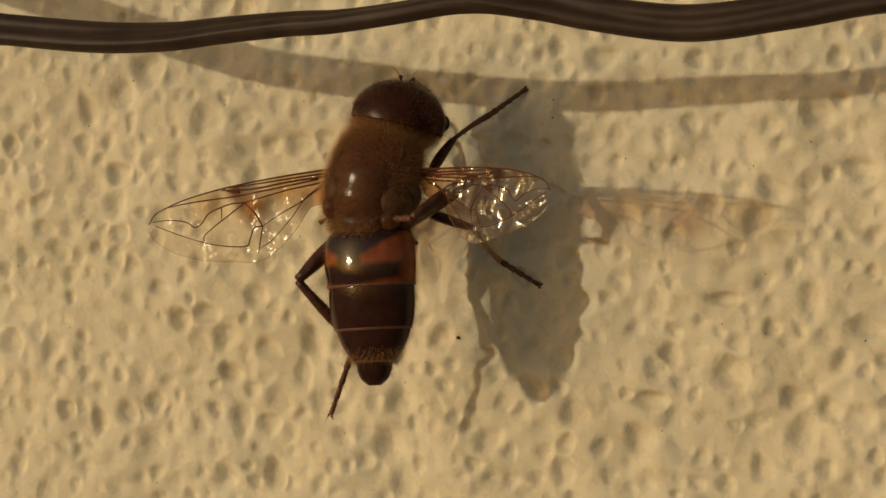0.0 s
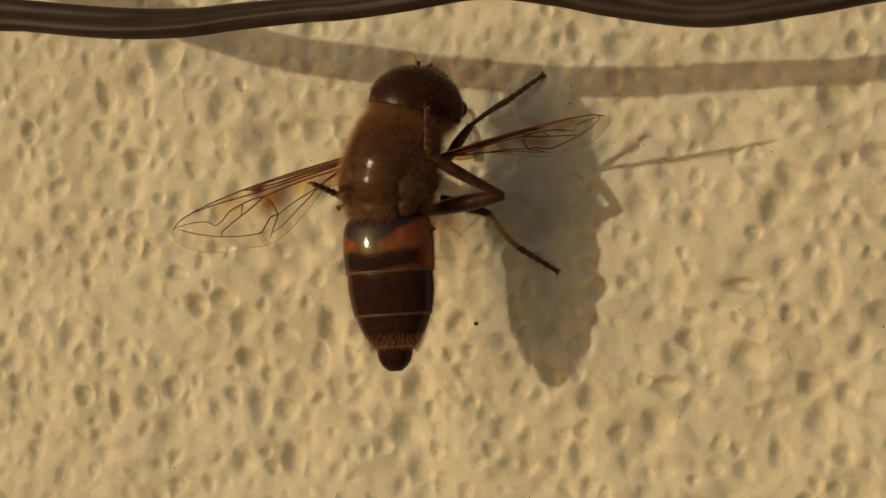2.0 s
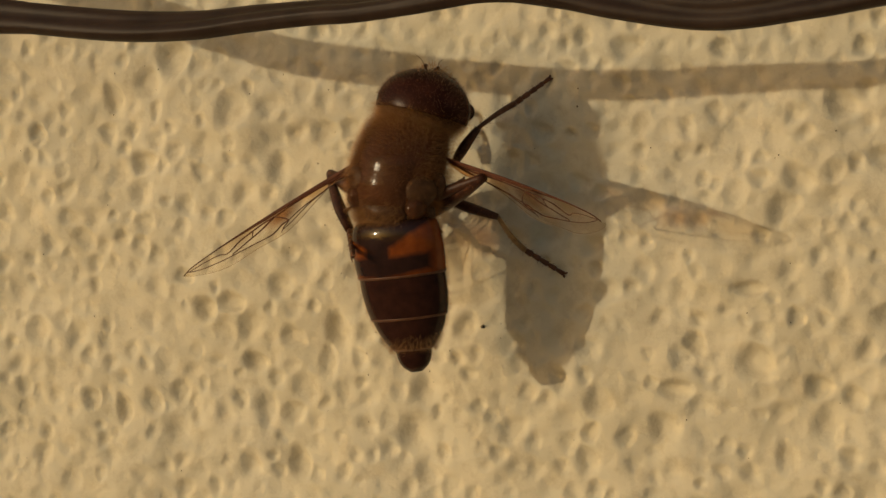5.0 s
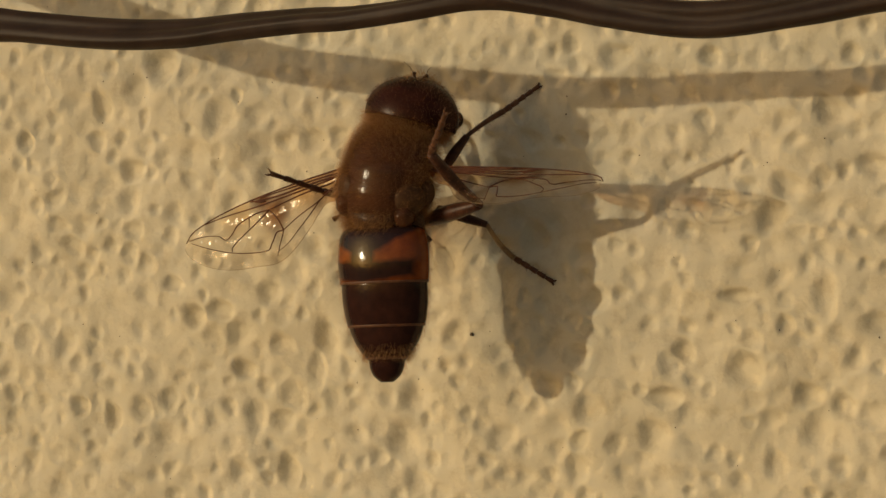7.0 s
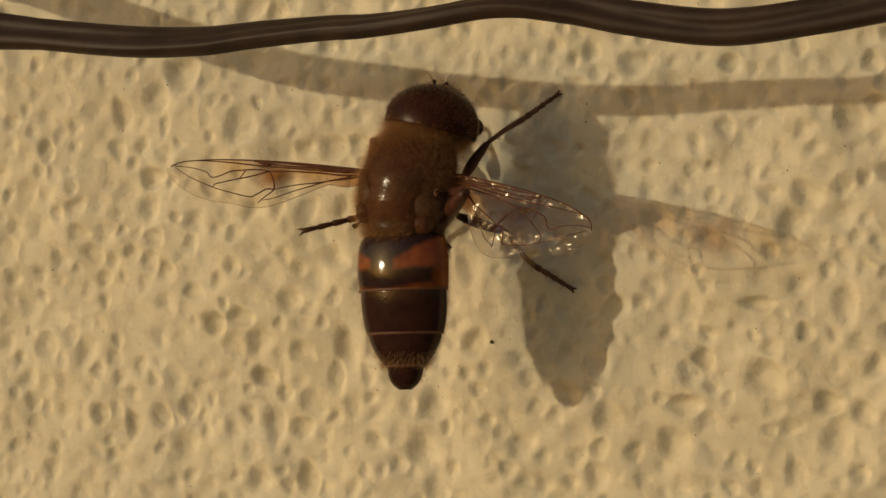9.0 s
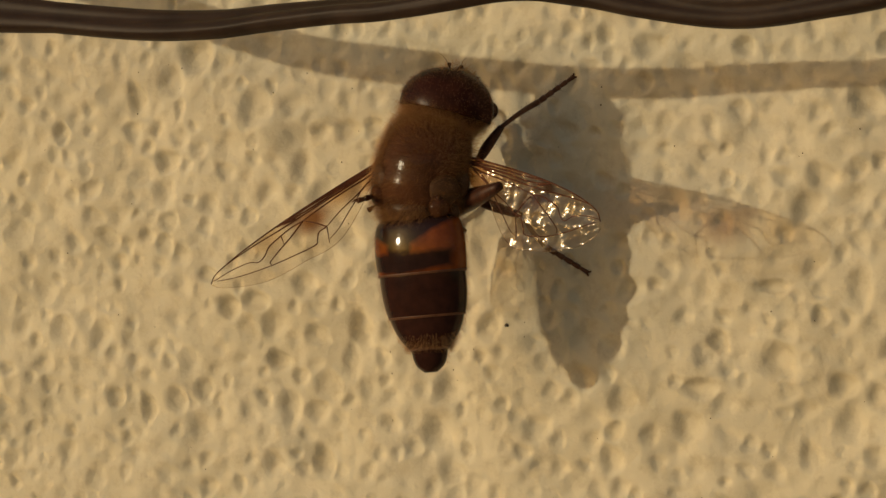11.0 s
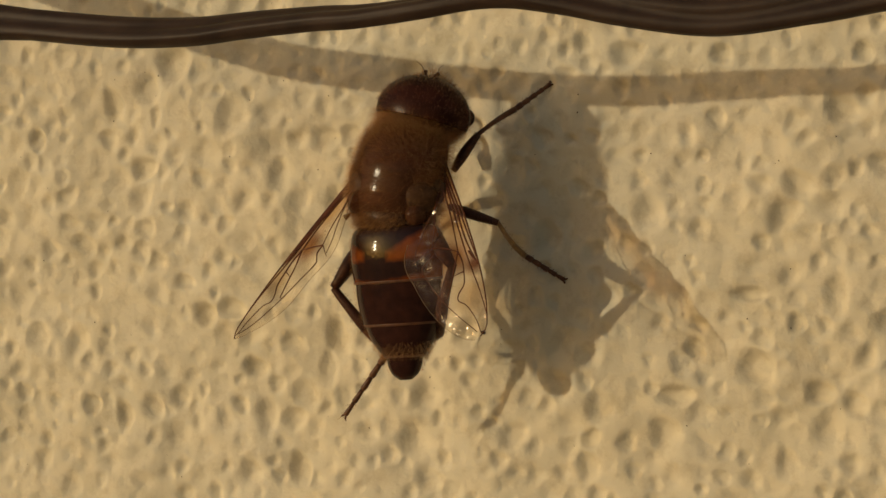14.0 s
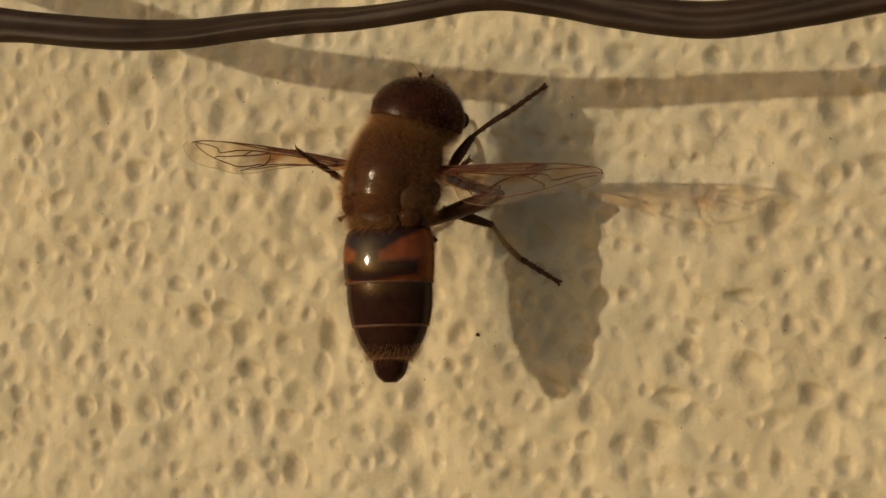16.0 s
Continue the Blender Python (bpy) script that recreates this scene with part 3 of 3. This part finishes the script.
def build_wing(span, rng):
    k = span / 9.7

    def edges(s):
        return eased(LEADING, [s])[0][1] * k, eased(TRAILING, [s])[0][1] * k

    def at(s, y, lift=0.0):
        a, b = edges(s)
        r = min(max((y - a) / (b - a), 0.0), 1.0)
        z = 0.065 * math.sin(9 * r) * math.sin(math.pi * s) + 0.02 * math.sin(23 * r + 6 * s) * s + 0.14 * r * r * math.sin(7 * s) + 0.06 * r * math.sin(17 * s + 4 * r) + lift
        return (s * span, a + r * (b - a), z)
    ns, nr = 64, 26
    verts = []
    for i in range(ns + 1):
        a, b = edges(i / ns)
        verts += [at(i / ns, a + (b - a) * j / nr) for j in range(nr + 1)]
    faces = [(i * (nr + 1) + j, (i + 1) * (nr + 1) + j, (i + 1) * (nr + 1) + j + 1, i * (nr + 1) + j + 1) for i in range(ns) for j in range(nr)]
    wing = part("wing", mesh_of("wing", verts, faces, MEMBRANE), fly, "clear veined wing with a brown smudge")
    runs = [(0.05, [at(s, edges(s)[0], 0.01) for s in np.linspace(0, 1, 40)]), (0.014, [at(s, edges(s)[1], 0.0) for s in np.linspace(0.04, 1, 60)])]
    for thick, run in VEINS:
        way = np.linspace(0, len(run) - 1, 5 * len(run))
        across = eased([(i, s, y * k) for i, (s, y) in enumerate(run)], way)
        runs.append((thick, [at(min(s, 1.0), y, 0.012) for _, s, y in across]))
    for thick, pts in runs:
        radii = [thick * (1 - 0.5 * i / (len(pts) - 1)) for i in range(len(pts))]
        part("vein", mesh_of("vein", *tube(pts, radii, 5), VEIN if thick > 0.02 else LEG_PALE), wing)
    return wing


def leg_piece(name, length, radii, mat, rng, label="", bristles=0, knobs=0):
    """A leg segment along its own x axis, from joint to joint."""
    n = 14
    prof = eased([(i / (len(radii) - 1), r) for i, r in enumerate(radii)], np.linspace(0, 1, n))
    pts = [(length * s, 0, 0.05 * length * math.sin(math.pi * s)) for s, _ in prof]
    verts, faces = tube(pts, [r for _, r in prof], 10)
    if knobs:
        pieces = []
        for i in range(knobs):
            a, b = length * i / knobs, length * (i + 0.99) / knobs
            w = radii[0] * (1 - 0.35 * i / knobs)
            pieces.append(tube([(a, 0, 0), (a + 0.25 * (b - a), 0, 0), (b - 0.1 * (b - a), 0, 0), (b, 0, 0)], [w * 0.72, w * 0.85, w * 1.02, w * 0.78], 8))
        for side in (-1, 1):
            pieces.append(tube([(length * 0.97, 0, 0), (length * 1.03, side * 0.1, 0.03), (length * 1.06, side * 0.16, -0.08)], [0.05, 0.045, 0.012], 6))
        verts, faces = joined(*pieces)
    ob = part(name, mesh_of(name, verts, faces, mat), fly, label)
    if bristles:
        roots = spots_on(verts, faces, rng, bristles, lambda p, m: True)
        part("bristles", mesh_of("bristles", *hairs(roots, rng, 0.18, 0.008, (0.6, 0, 0), 0.3), DARK_HAIR), ob, kind="stuff")
    return ob


def along(a, b):
    """The pose of a leg segment whose x axis runs from a to b (millimetres, in the fly's space)."""
    a, b = Vector(a), Vector(b)
    x = (b - a).normalized()
    up = Vector((0, 0, 1)) if abs(x.z) < 0.97 else Vector((0, 1, 0))
    y = up.cross(x).normalized()
    m = Matrix((x, y, x.cross(y))).transposed().to_4x4()
    m.translation = a * MM
    return m


def build_standing_leg(points, rng, pale):
    hip, knee, ankle, toe = [Vector(p) for p in points]
    for name, a, b, radii, mat, knobs in (("femur", hip, knee, (0.15, 0.24, 0.22, 0.15), LEG_DARK, 0), ("tibia", knee, ankle, (0.10, 0.11, 0.13, 0.14), pale, 0), ("tarsus", ankle, toe, (0.15, 0.12, 0.1), LEG_BROWN, 5)):
        ob = leg_piece(name, (b - a).length, radii, mat, rng, "tan shin" if mat is LEG_PALE and name == "tibia" else "", 60, knobs)
        ob.matrix_basis = along(a, b)


def build_hind_leg(rng, foot):
    femur = leg_piece("femur", 4.2, (0.18, 0.34, 0.36, 0.2), LEG_DARK, rng, "thick dark hind thigh", 130)
    tibia = leg_piece("tibia", 3.7, (0.17, 0.22, 0.27, 0.2), LEG_DARK, rng, "curved dark hind shin", 130)
    tarsus = leg_piece("tarsus", foot, (0.17, 0.13, 0.1), LEG_BROWN, rng, "", 90, 5)
    return femur, tibia, tarsus


build_thorax()
build_head()
abdomen = build_abdomen()
wing_rng = random.Random(21)
wing_left, wing_right = build_wing(9.7, wing_rng), build_wing(8.6, wing_rng)
leg_rng = random.Random(22)


def touch(x, y):
    """The plaster's height under a place in the fly's space."""
    a = radians(FLY_TURN)
    return wall_height(FLY_AT[0] + x * math.cos(a) + y * math.sin(a), FLY_AT[1] - x * math.sin(a) + y * math.cos(a)) + 0.05


build_standing_leg([(1.35, 0.75, 3.0), (2.05, 2.53, 2.6), (2.76, 3.83, 0.9), (3.78, 5.19, touch(3.78, 5.19))], leg_rng, LEG_BROWN)
build_standing_leg([(1.6, -0.8, 3.3), (3.97, -1.08, 3.0), (4.43, -2.46, 0.8), (6.2, -3.21, touch(6.2, -3.21))], leg_rng, LEG_PALE)
build_standing_leg([(-1.35, 0.75, 3.0), (-1.9, 2.3, 2.6), (-1.5, 3.2, 0.8), (-1.2, 4.3, touch(-1.2, 4.3))], leg_rng, LEG_BROWN)
build_standing_leg([(-0.9, -0.4, 3.3), (-2.2, -1.2, 2.9), (-1.2, -2.2, 0.8), (-0.6, -3.2, touch(-0.6, -3.2))], leg_rng, LEG_PALE)
hind_left, hind_right = build_hind_leg(leg_rng, 3.5), build_hind_leg(leg_rng, 2.8)

# ---- what moves: the wings, the abdomen and the grooming hind legs ----
# seconds, turn about x, y, z in the fly's space
WING_LEFT = [
    (0, 8.0, -7.5, -156.7), (0.3, 66.9, -0.1, -169.8), (0.5, 61.6, 1.4, -171.9), (0.7, 69.5, 4.2, -174.4), (0.8, 70.0, 2.7, -175.5),
    (1, 69.3, 4.8, -174.0), (1.2, 57.2, 2.1, -163.7), (1.3, 61.6, 2.5, -165.8), (1.5, 67.8, 4.1, -173.7), (1.7, 64.6, 3.0, -171.4),
    (1.8, 63.3, -3.8, -162.8), (2, 32.5, -5.6, -150.9), (2.2, 36.6, -4.4, -151.0), (2.3, 47.8, -3.7, -158.5), (2.5, 12.4, -5.6, -147.3),
    (2.7, 22.6, -30.3, -137.4), (2.8, 29.0, -15.9, -131.9), (3, 36.1, -25.0, -120.8), (3.2, 38.4, -23.8, -117.6), (3.3, 39.4, -24.8, -120.5),
    (3.5, 40.8, -22.6, -114.7), (3.7, 42.0, -24.2, -118.6), (3.8, 40.6, -22.3, -113.9), (4, 40.4, -22.1, -113.5), (4.2, 40.2, -21.7, -112.6),
    (6.3, 77.5, 8.7, -177.5), (6.5, 74.9, 1.8, -178.9), (6.7, 11.8, -14.9, -138.1), (6.8, 10.7, -15.0, -135.5), (7, 22.0, 2.6, -150.4),
    (7.2, 23.4, 0.4, -152.9), (7.3, 21.1, -5.8, -159.5), (7.5, 11.3, -5.0, -148.2), (7.7, 13.7, 2.5, -160.7), (7.8, 33.0, 4.4, -161.9),
    (8, 40.7, 5.1, -167.5), (8.2, 67.1, 1.9, -170.2), (10.3, 22.2, -25.2, -136.2), (10.5, 43.4, -28.7, -131.5), (10.7, 39.2, -11.7, -138.8),
    (11, 35.7, -27.9, -129.4), (11.2, 39.6, -25.2, -121.3), (11.5, 22.7, -5.8, -150.6), (11.7, 24.7, -7.0, -143.6), (12, 12.2, -0.1, -157.5),
    (12.1, 7.8, -4.3, -148.1), (12.2, 34.8, -26.5, -126.9), (12.3, 46.8, -11.9, -140.7), (12.4, 40.1, -25.7, -122.7), (12.5, 47.0, -12.1, -141.1),
    (12.7, 37.1, -22.0, -113.3), (12.8, 42.1, -12.1, -128.7), (12.9, 40.1, -21.6, -112.2), (13, 41.8, -21.3, -111.4), (13.1, 41.5, -20.9, -110.6),
    (13.2, 39.5, -20.5, -110.2), (13.3, 41.4, -20.5, -110.0), (13.5, 41.7, -21.1, -111.1), (13.7, 42.1, -21.9, -112.6), (13.8, 41.6, -21.1, -111.0),
    (14, 41.7, -21.2, -111.3), (14.2, 18.9, -9.2, -141.6), (14.3, 40.8, -22.6, -114.8), (14.4, 40.1, -21.7, -112.2), (14.5, 40.8, -22.6, -114.7),
    (14.6, 39.8, -21.2, -111.3), (14.8, 10.5, -4.2, -153.6), (15, 10.0, -4.1, -152.5), (15.1, 8.7, -0.8, -150.3), (15.2, 52.5, 6.2, -167.8),
    (15.3, 61.1, 7.3, -170.9), (15.4, 68.4, 9.7, -172.3), (15.5, 63.3, 7.9, -174.5), (15.6, 71.8, 11.2, -177.9), (15.7, 70.7, 10.6, -176.1),
    (15.8, 72.2, 13.3, -178.2), (15.9, 75.9, 14.8, -179.0), (16, 71.0, 8.9, -176.8),
]
WING_RIGHT = [
    (0, 177.4, -23.2, 6.8), (0.3, 183.4, -32.7, -3.3), (0.5, 179.7, -18.6, 5.2), (0.7, 198.8, -34.4, 7.0), (0.8, -137.9, -23.0, 18.1),
    (1, -109.5, -14.3, 22.7), (1.2, -110.1, -18.1, 16.2), (1.3, -114.4, -19.1, 5.4), (1.5, 123.7, -10.9, 9.3), (1.7, -107.6, -14.7, 20.5),
    (1.8, -108.9, -17.2, 18.2), (2, -107.1, -10.0, 22.2), (2.2, -107.5, -13.3, 20.9), (2.3, -106.3, -15.5, 22.6), (2.5, 127.9, -11.5, 12.2),
    (2.7, 170.5, -20.4, 9.6), (2.8, 172.2, -20.4, 14.5), (3, 173.9, -6.5, 9.7), (3.2, 171.3, -14.7, 5.3), (3.3, 172.2, -12.7, 8.4),
    (3.5, -169.0, -9.2, 4.9), (3.7, -175.9, -14.2, 5.8), (3.8, -174.3, -14.2, 9.9), (4, 180.4, -12.6, -0.9), (4.2, 199.2, -15.9, -14.5),
    (6.3, -107.2, -12.7, 22.0), (6.5, -115.5, -8.8, 21.5), (6.7, -155.9, -29.3, -20.1), (6.8, -107.8, -19.1, 20.0), (7, 120.0, -4.4, 7.5),
    (7.2, -107.3, -19.3, 20.6), (7.3, -106.7, -15.8, 22.3), (7.5, 109.9, -11.5, 16.6), (7.7, 141.0, -17.7, -2.6), (7.8, 139.7, -14.4, -6.7),
    (8, 163.7, -13.8, -16.7), (8.2, 120.5, -26.4, -8.4), (10.3, -108.2, -15.6, 21.0), (10.5, -140.1, -21.1, 6.2), (10.7, 162.0, -12.3, -13.9),
    (10.8, 169.8, -11.2, -15.0), (10.9, 162.0, -12.0, -12.9), (11, 182.8, -19.1, -6.1), (11.1, 162.0, -15.3, -0.5), (11.2, 174.1, -17.8, -16.8),
    (11.3, 155.0, -12.8, -24.9), (11.5, 182.8, -23.1, -15.1), (11.7, 165.0, -22.3, -57.0), (11.8, 164.2, -21.7, -50.8), (11.9, 155.0, -13.7, -28.9),
    (12, 155.8, -20.2, -39.6), (12.1, 199.6, -21.3, -23.3), (12.2, 180.6, -18.2, -0.8), (12.3, 165.0, -18.8, -51.6), (12.4, 155.0, -13.9, -27.6),
    (12.5, 153.6, -18.7, -40.1), (12.7, 164.1, -16.5, -2.1), (12.8, 180.0, -19.9, -2.5), (12.9, 171.7, -19.1, -2.3), (13, 178.6, -17.5, 2.5),
    (13.1, 173.2, -17.7, 0.0), (13.2, 175.4, -15.3, 2.3), (13.3, 169.0, -20.3, -13.2), (13.5, 176.8, -20.7, -14.3), (13.7, 158.2, -29.0, -34.5),
    (13.8, 165.0, -20.8, -55.4), (14, 167.2, -20.7, -51.2), (14.2, 172.3, -19.2, -52.0), (14.3, 165.0, -14.7, -64.6), (14.4, 184.3, -17.1, -18.3),
    (14.5, 140.5, -17.1, -44.3), (14.6, 147.1, -15.8, -5.7), (14.7, 174.1, -16.8, -19.2), (14.8, 164.4, -14.7, 3.2), (14.9, 159.6, -19.1, 12.2),
    (15, 121.5, -2.6, 20.9), (15.1, -117.2, -8.8, 16.7), (15.2, -110.6, -9.7, 17.4), (15.3, -110.5, -10.6, 17.3), (15.4, -113.0, -4.0, 25.0),
    (15.5, -131.1, -3.8, 24.5), (15.6, -108.7, -4.1, 21.3), (15.7, -107.6, -7.2, 22.8), (15.8, -111.5, -4.8, 15.9), (15.9, -111.1, -11.2, 11.2),
    (16, 124.9, -7.8, 9.8),
]
# seconds, degrees by which the abdomen dips to the wall and swings
ABDOMEN_SWING = [
    (0, -2.2, 14.7), (0.5, 0.6, 17.0), (1, -0.5, 14.9), (1.5, -1.7, 15.1), (2, -0.6, 15.2), (2.5, -0.9, 15.0), (3, 1.2, 16.8), (3.5, 12.7, 19.3),
    (4, 14.6, 18.4), (6.5, -2.5, 14.2), (7, -1.4, 13.7), (7.5, -3.3, 12.4), (8, -2.6, 13.0), (10.5, -2.1, 14.1), (11, 1.0, 16.3), (11.5, 4.5, 16.7),
    (12, 13.2, 18.2), (12.5, 14.3, 19.3), (13, 6.2, 16.7), (13.5, 13.4, 20.3), (14, 2.2, 14.9), (14.5, 12.4, 17.5), (15, -1.4, 14.6),
    (15.5, -3.0, 12.9), (16, -3.0, 13.6),
]
# seconds, then knee, ankle and toe in the fly's space, in millimetres
HIND_LEFT = [
    (0, (-2.5, -4.6, 6.0), (0.0, -6.9, 4.5), (-0.5, -9.9, 4.6)), (0.3, (-3.2, 2.0, 3.8), (-1.7, -1.4, 4.0), (-4.0, -2.8, 5.4)),
    (0.5, (-2.5, 2.3, 4.3), (-2.0, -1.4, 4.4), (-1.8, -1.2, 7.9)), (1, (-4.3, 0.2, 1.9), (-2.4, -1.7, 4.4), (-2.1, -0.5, 7.7)),
    (1.5, (-4.2, 0.0, 1.5), (-2.7, -1.7, 4.4), (-4.5, 0.0, 6.9)), (1.7, (-0.3, 2.5, 4.1), (-2.8, -0.2, 4.5), (-3.9, 1.3, 7.5)),
    (1.8, (-0.5, 2.6, 4.1), (-2.7, -0.4, 4.4), (-5.6, 1.2, 5.9)), (2, (-4.1, -0.0, 1.4), (-2.7, -1.6, 4.4), (-2.3, -1.0, 7.8)),
    (2.3, (-0.7, 2.6, 4.1), (-2.4, -0.7, 4.3), (-5.4, 0.2, 5.9)), (2.5, (-2.2, 2.4, 3.2), (-1.8, -1.2, 4.0), (-3.9, -2.3, 6.1)),
    (3, (-3.3, 1.9, 4.2), (-1.6, -1.4, 4.0), (-3.2, -3.7, 5.1)), (3.5, (-4.8, -3.3, 3.3), (-1.4, -3.6, 4.6), (1.4, -2.8, 6.6)),
    (4, (-4.9, -2.9, 3.0), (-1.9, -4.4, 4.6), (0.9, -4.9, 6.5)), (6.5, (-1.9, 2.4, 2.9), (-2.9, -0.8, 4.4), (-3.5, -1.4, 7.8)),
    (7, (-2.8, 1.9, 2.3), (-3.0, -1.1, 4.4), (-4.6, -0.5, 7.4)), (7.3, (-0.5, 2.6, 4.1), (-2.6, -0.5, 4.4), (-5.5, 1.0, 5.9)),
    (7.5, (-2.0, 2.4, 3.0), (-2.1, -1.1, 4.1), (-4.9, -1.6, 5.7)), (7.7, (-0.5, 2.6, 4.1), (-2.6, -0.5, 4.4), (-5.5, 0.8, 5.9)),
    (8, (-2.2, 2.2, 2.4), (-3.1, -0.8, 4.4), (-4.8, 0.6, 7.1)), (8.2, (-2.2, 2.4, 3.2), (-1.8, -1.2, 4.0), (-3.9, -3.1, 5.4)),
    (10.5, (-5.1, -2.2, 2.8), (-2.3, -1.6, 5.1), (-1.8, 0.1, 8.2)), (11, (-1.9, 2.5, 3.1), (-2.0, -1.1, 4.1), (-1.7, -1.5, 7.2)),
    (11.5, (-4.4, -3.0, 3.8), (-1.4, -4.6, 3.2), (0.8, -6.2, 3.0)), (12, (-5.0, -1.7, 2.6), (-2.4, -3.5, 4.5), (-4.0, -6.6, 4.7)),
    (12.5, (-5.1, -2.0, 3.1), (-2.0, -2.6, 5.1), (1.1, -2.3, 6.6)), (13, (-2.2, -5.4, 4.9), (0.6, -7.0, 6.7), (3.9, -7.0, 8.1)),
    (13.5, (-4.7, -2.0, 3.2), (-1.7, -4.4, 3.8), (-1.6, -7.5, 5.2)), (14, (-2.3, -5.3, 5.4), (0.4, -7.4, 4.6), (-0.8, -10.5, 4.9)),
    (14.5, (-5.0, -2.8, 2.9), (-1.9, -3.6, 4.8), (0.9, -3.7, 7.0)), (15, (-1.0, 2.6, 4.2), (-2.3, -0.9, 4.3), (-3.4, -0.8, 7.3)),
    (15.4, (-0.7, 2.6, 4.1), (-2.4, -0.7, 4.3), (-5.4, 0.7, 5.8)), (15.5, (-2.2, 2.2, 2.4), (-3.3, -0.7, 4.4), (-4.8, 0.9, 7.1)),
    (15.6, (-0.7, 2.6, 4.1), (-2.4, -0.7, 4.3), (-5.3, 1.1, 5.8)), (15.9, (-0.3, 2.5, 4.1), (-2.9, -0.1, 4.5), (-5.6, 2.0, 5.9)),
    (16, (-0.6, 2.6, 4.1), (-2.5, -0.6, 4.3), (-4.0, 0.7, 7.2)),
]
HIND_RIGHT = [
    (0, (4.1, 1.2, 3.9), (2.9, -0.9, 6.7), (0.3, -1.4, 5.6)), (0.5, (4.2, 1.0, 4.6), (2.8, -1.8, 6.6), (2.1, -3.8, 4.7)),
    (1, (4.8, -0.1, 4.5), (3.1, 1.5, 7.4), (3.9, 3.4, 9.1)), (1.5, (4.6, 0.0, 5.1), (3.1, 1.6, 8.1), (4.4, 3.4, 9.6)),
    (2, (4.9, -0.1, 4.0), (1.7, 1.1, 5.6), (2.3, 3.1, 7.3)), (2.5, (3.9, 1.0, 5.3), (0.9, 1.2, 3.0), (3.4, 2.3, 5.2)),
    (3, (4.4, 0.4, 5.2), (1.8, -1.5, 3.3), (1.5, -0.5, 6.6)), (3.5, (3.8, 0.4, 6.2), (1.9, -1.4, 3.5), (3.0, -2.0, 6.8)),
    (4, (3.4, 1.0, 5.9), (1.4, -1.3, 3.8), (-0.6, -2.5, 1.3)), (6.5, (5.0, -0.3, 3.9), (3.1, 1.0, 6.8), (4.5, 2.9, 8.1)),
    (7, (4.6, -0.1, 5.2), (3.4, 1.8, 8.1), (4.6, 3.6, 9.7)), (7.5, (3.9, 1.4, 4.0), (1.0, 1.7, 1.7), (3.0, 3.0, 4.3)),
    (8, (3.2, 0.4, 6.7), (0.6, -0.5, 4.2), (1.3, -0.2, 7.6)), (10.5, (3.8, 0.8, 5.7), (0.9, 0.7, 3.3), (3.9, 1.2, 5.2)),
    (11, (4.1, 0.2, 5.8), (1.3, -0.8, 3.7), (1.6, -0.8, 7.1)), (11.5, (3.3, 1.7, 5.0), (4.3, -0.8, 7.6), (1.6, -1.5, 7.3)),
    (12, (4.4, -1.5, 6.1), (2.0, -4.1, 5.1), (-0.7, -5.4, 6.9)), (12.5, (4.4, -2.3, 6.0), (2.3, -4.8, 4.3), (1.6, -7.1, 1.7)),
    (13, (4.0, -3.6, 5.8), (2.9, -6.2, 3.6), (3.3, -9.3, 1.9)), (13.5, (3.7, 0.7, 5.9), (3.1, -1.5, 8.8), (-0.1, -2.8, 8.6)),
    (14, (3.9, -3.0, 6.4), (3.0, -6.2, 4.8), (0.8, -7.5, 2.4)), (14.5, (4.2, -2.4, 6.3), (3.2, -5.3, 4.4), (2.6, -6.7, 1.2)),
    (15, (3.7, 1.6, 3.2), (4.1, 1.0, 6.9), (1.4, 1.1, 4.6)), (15.5, (5.0, -0.3, 4.0), (2.9, 0.7, 6.9), (3.3, 3.3, 7.6)),
    (16, (4.7, 0.4, 4.0), (1.2, 0.5, 2.6), (3.5, 1.9, 4.9)),
]


def step_leg(pieces, hip, rows, foot):
    """Keys a hind leg every tenth of a second, its joints kept together."""
    times = [r[0] for r in rows]
    keyed = [[], [], []]
    for n in range(161):
        t = n / 10
        i = min(max(int(np.searchsorted(times, t, "right")) - 1, 0), len(rows) - 2)
        k = min(max((t - times[i]) / (times[i + 1] - times[i]), 0.0), 1.0)
        k = k * k * (3 - 2 * k)
        a = Vector(hip)
        for j, length in enumerate((4.2, 3.7, foot)):
            b = Vector(rows[i][j + 1]).lerp(Vector(rows[i + 1][j + 1]), k)
            b = a + (b - a).normalized() * length
            keyed[j].append((t, along(a, b)))
            a = b
    for ob, poses in zip(pieces, keyed):
        walk(ob, poses)


def motions():
    for ob, hinge, rows in ((wing_left, (-1.9, 0.5, 5.0), WING_LEFT), (wing_right, (2.0, 1.1, 5.0), WING_RIGHT)):
        walk(ob, [(t, pose(*[c * MM for c in hinge], rx, ry, rz)) for t, rx, ry, rz in rows])
    walk(abdomen, [(t, pose(*[c * MM for c in ABDOMEN_AT], dip, 0, turn)) for t, dip, turn in ABDOMEN_SWING])
    step_leg(hind_left, (-1.0, -1.6, 3.7), HIND_LEFT, 3.5)
    step_leg(hind_right, (1.0, -1.6, 3.7), HIND_RIGHT, 2.8)


motions()
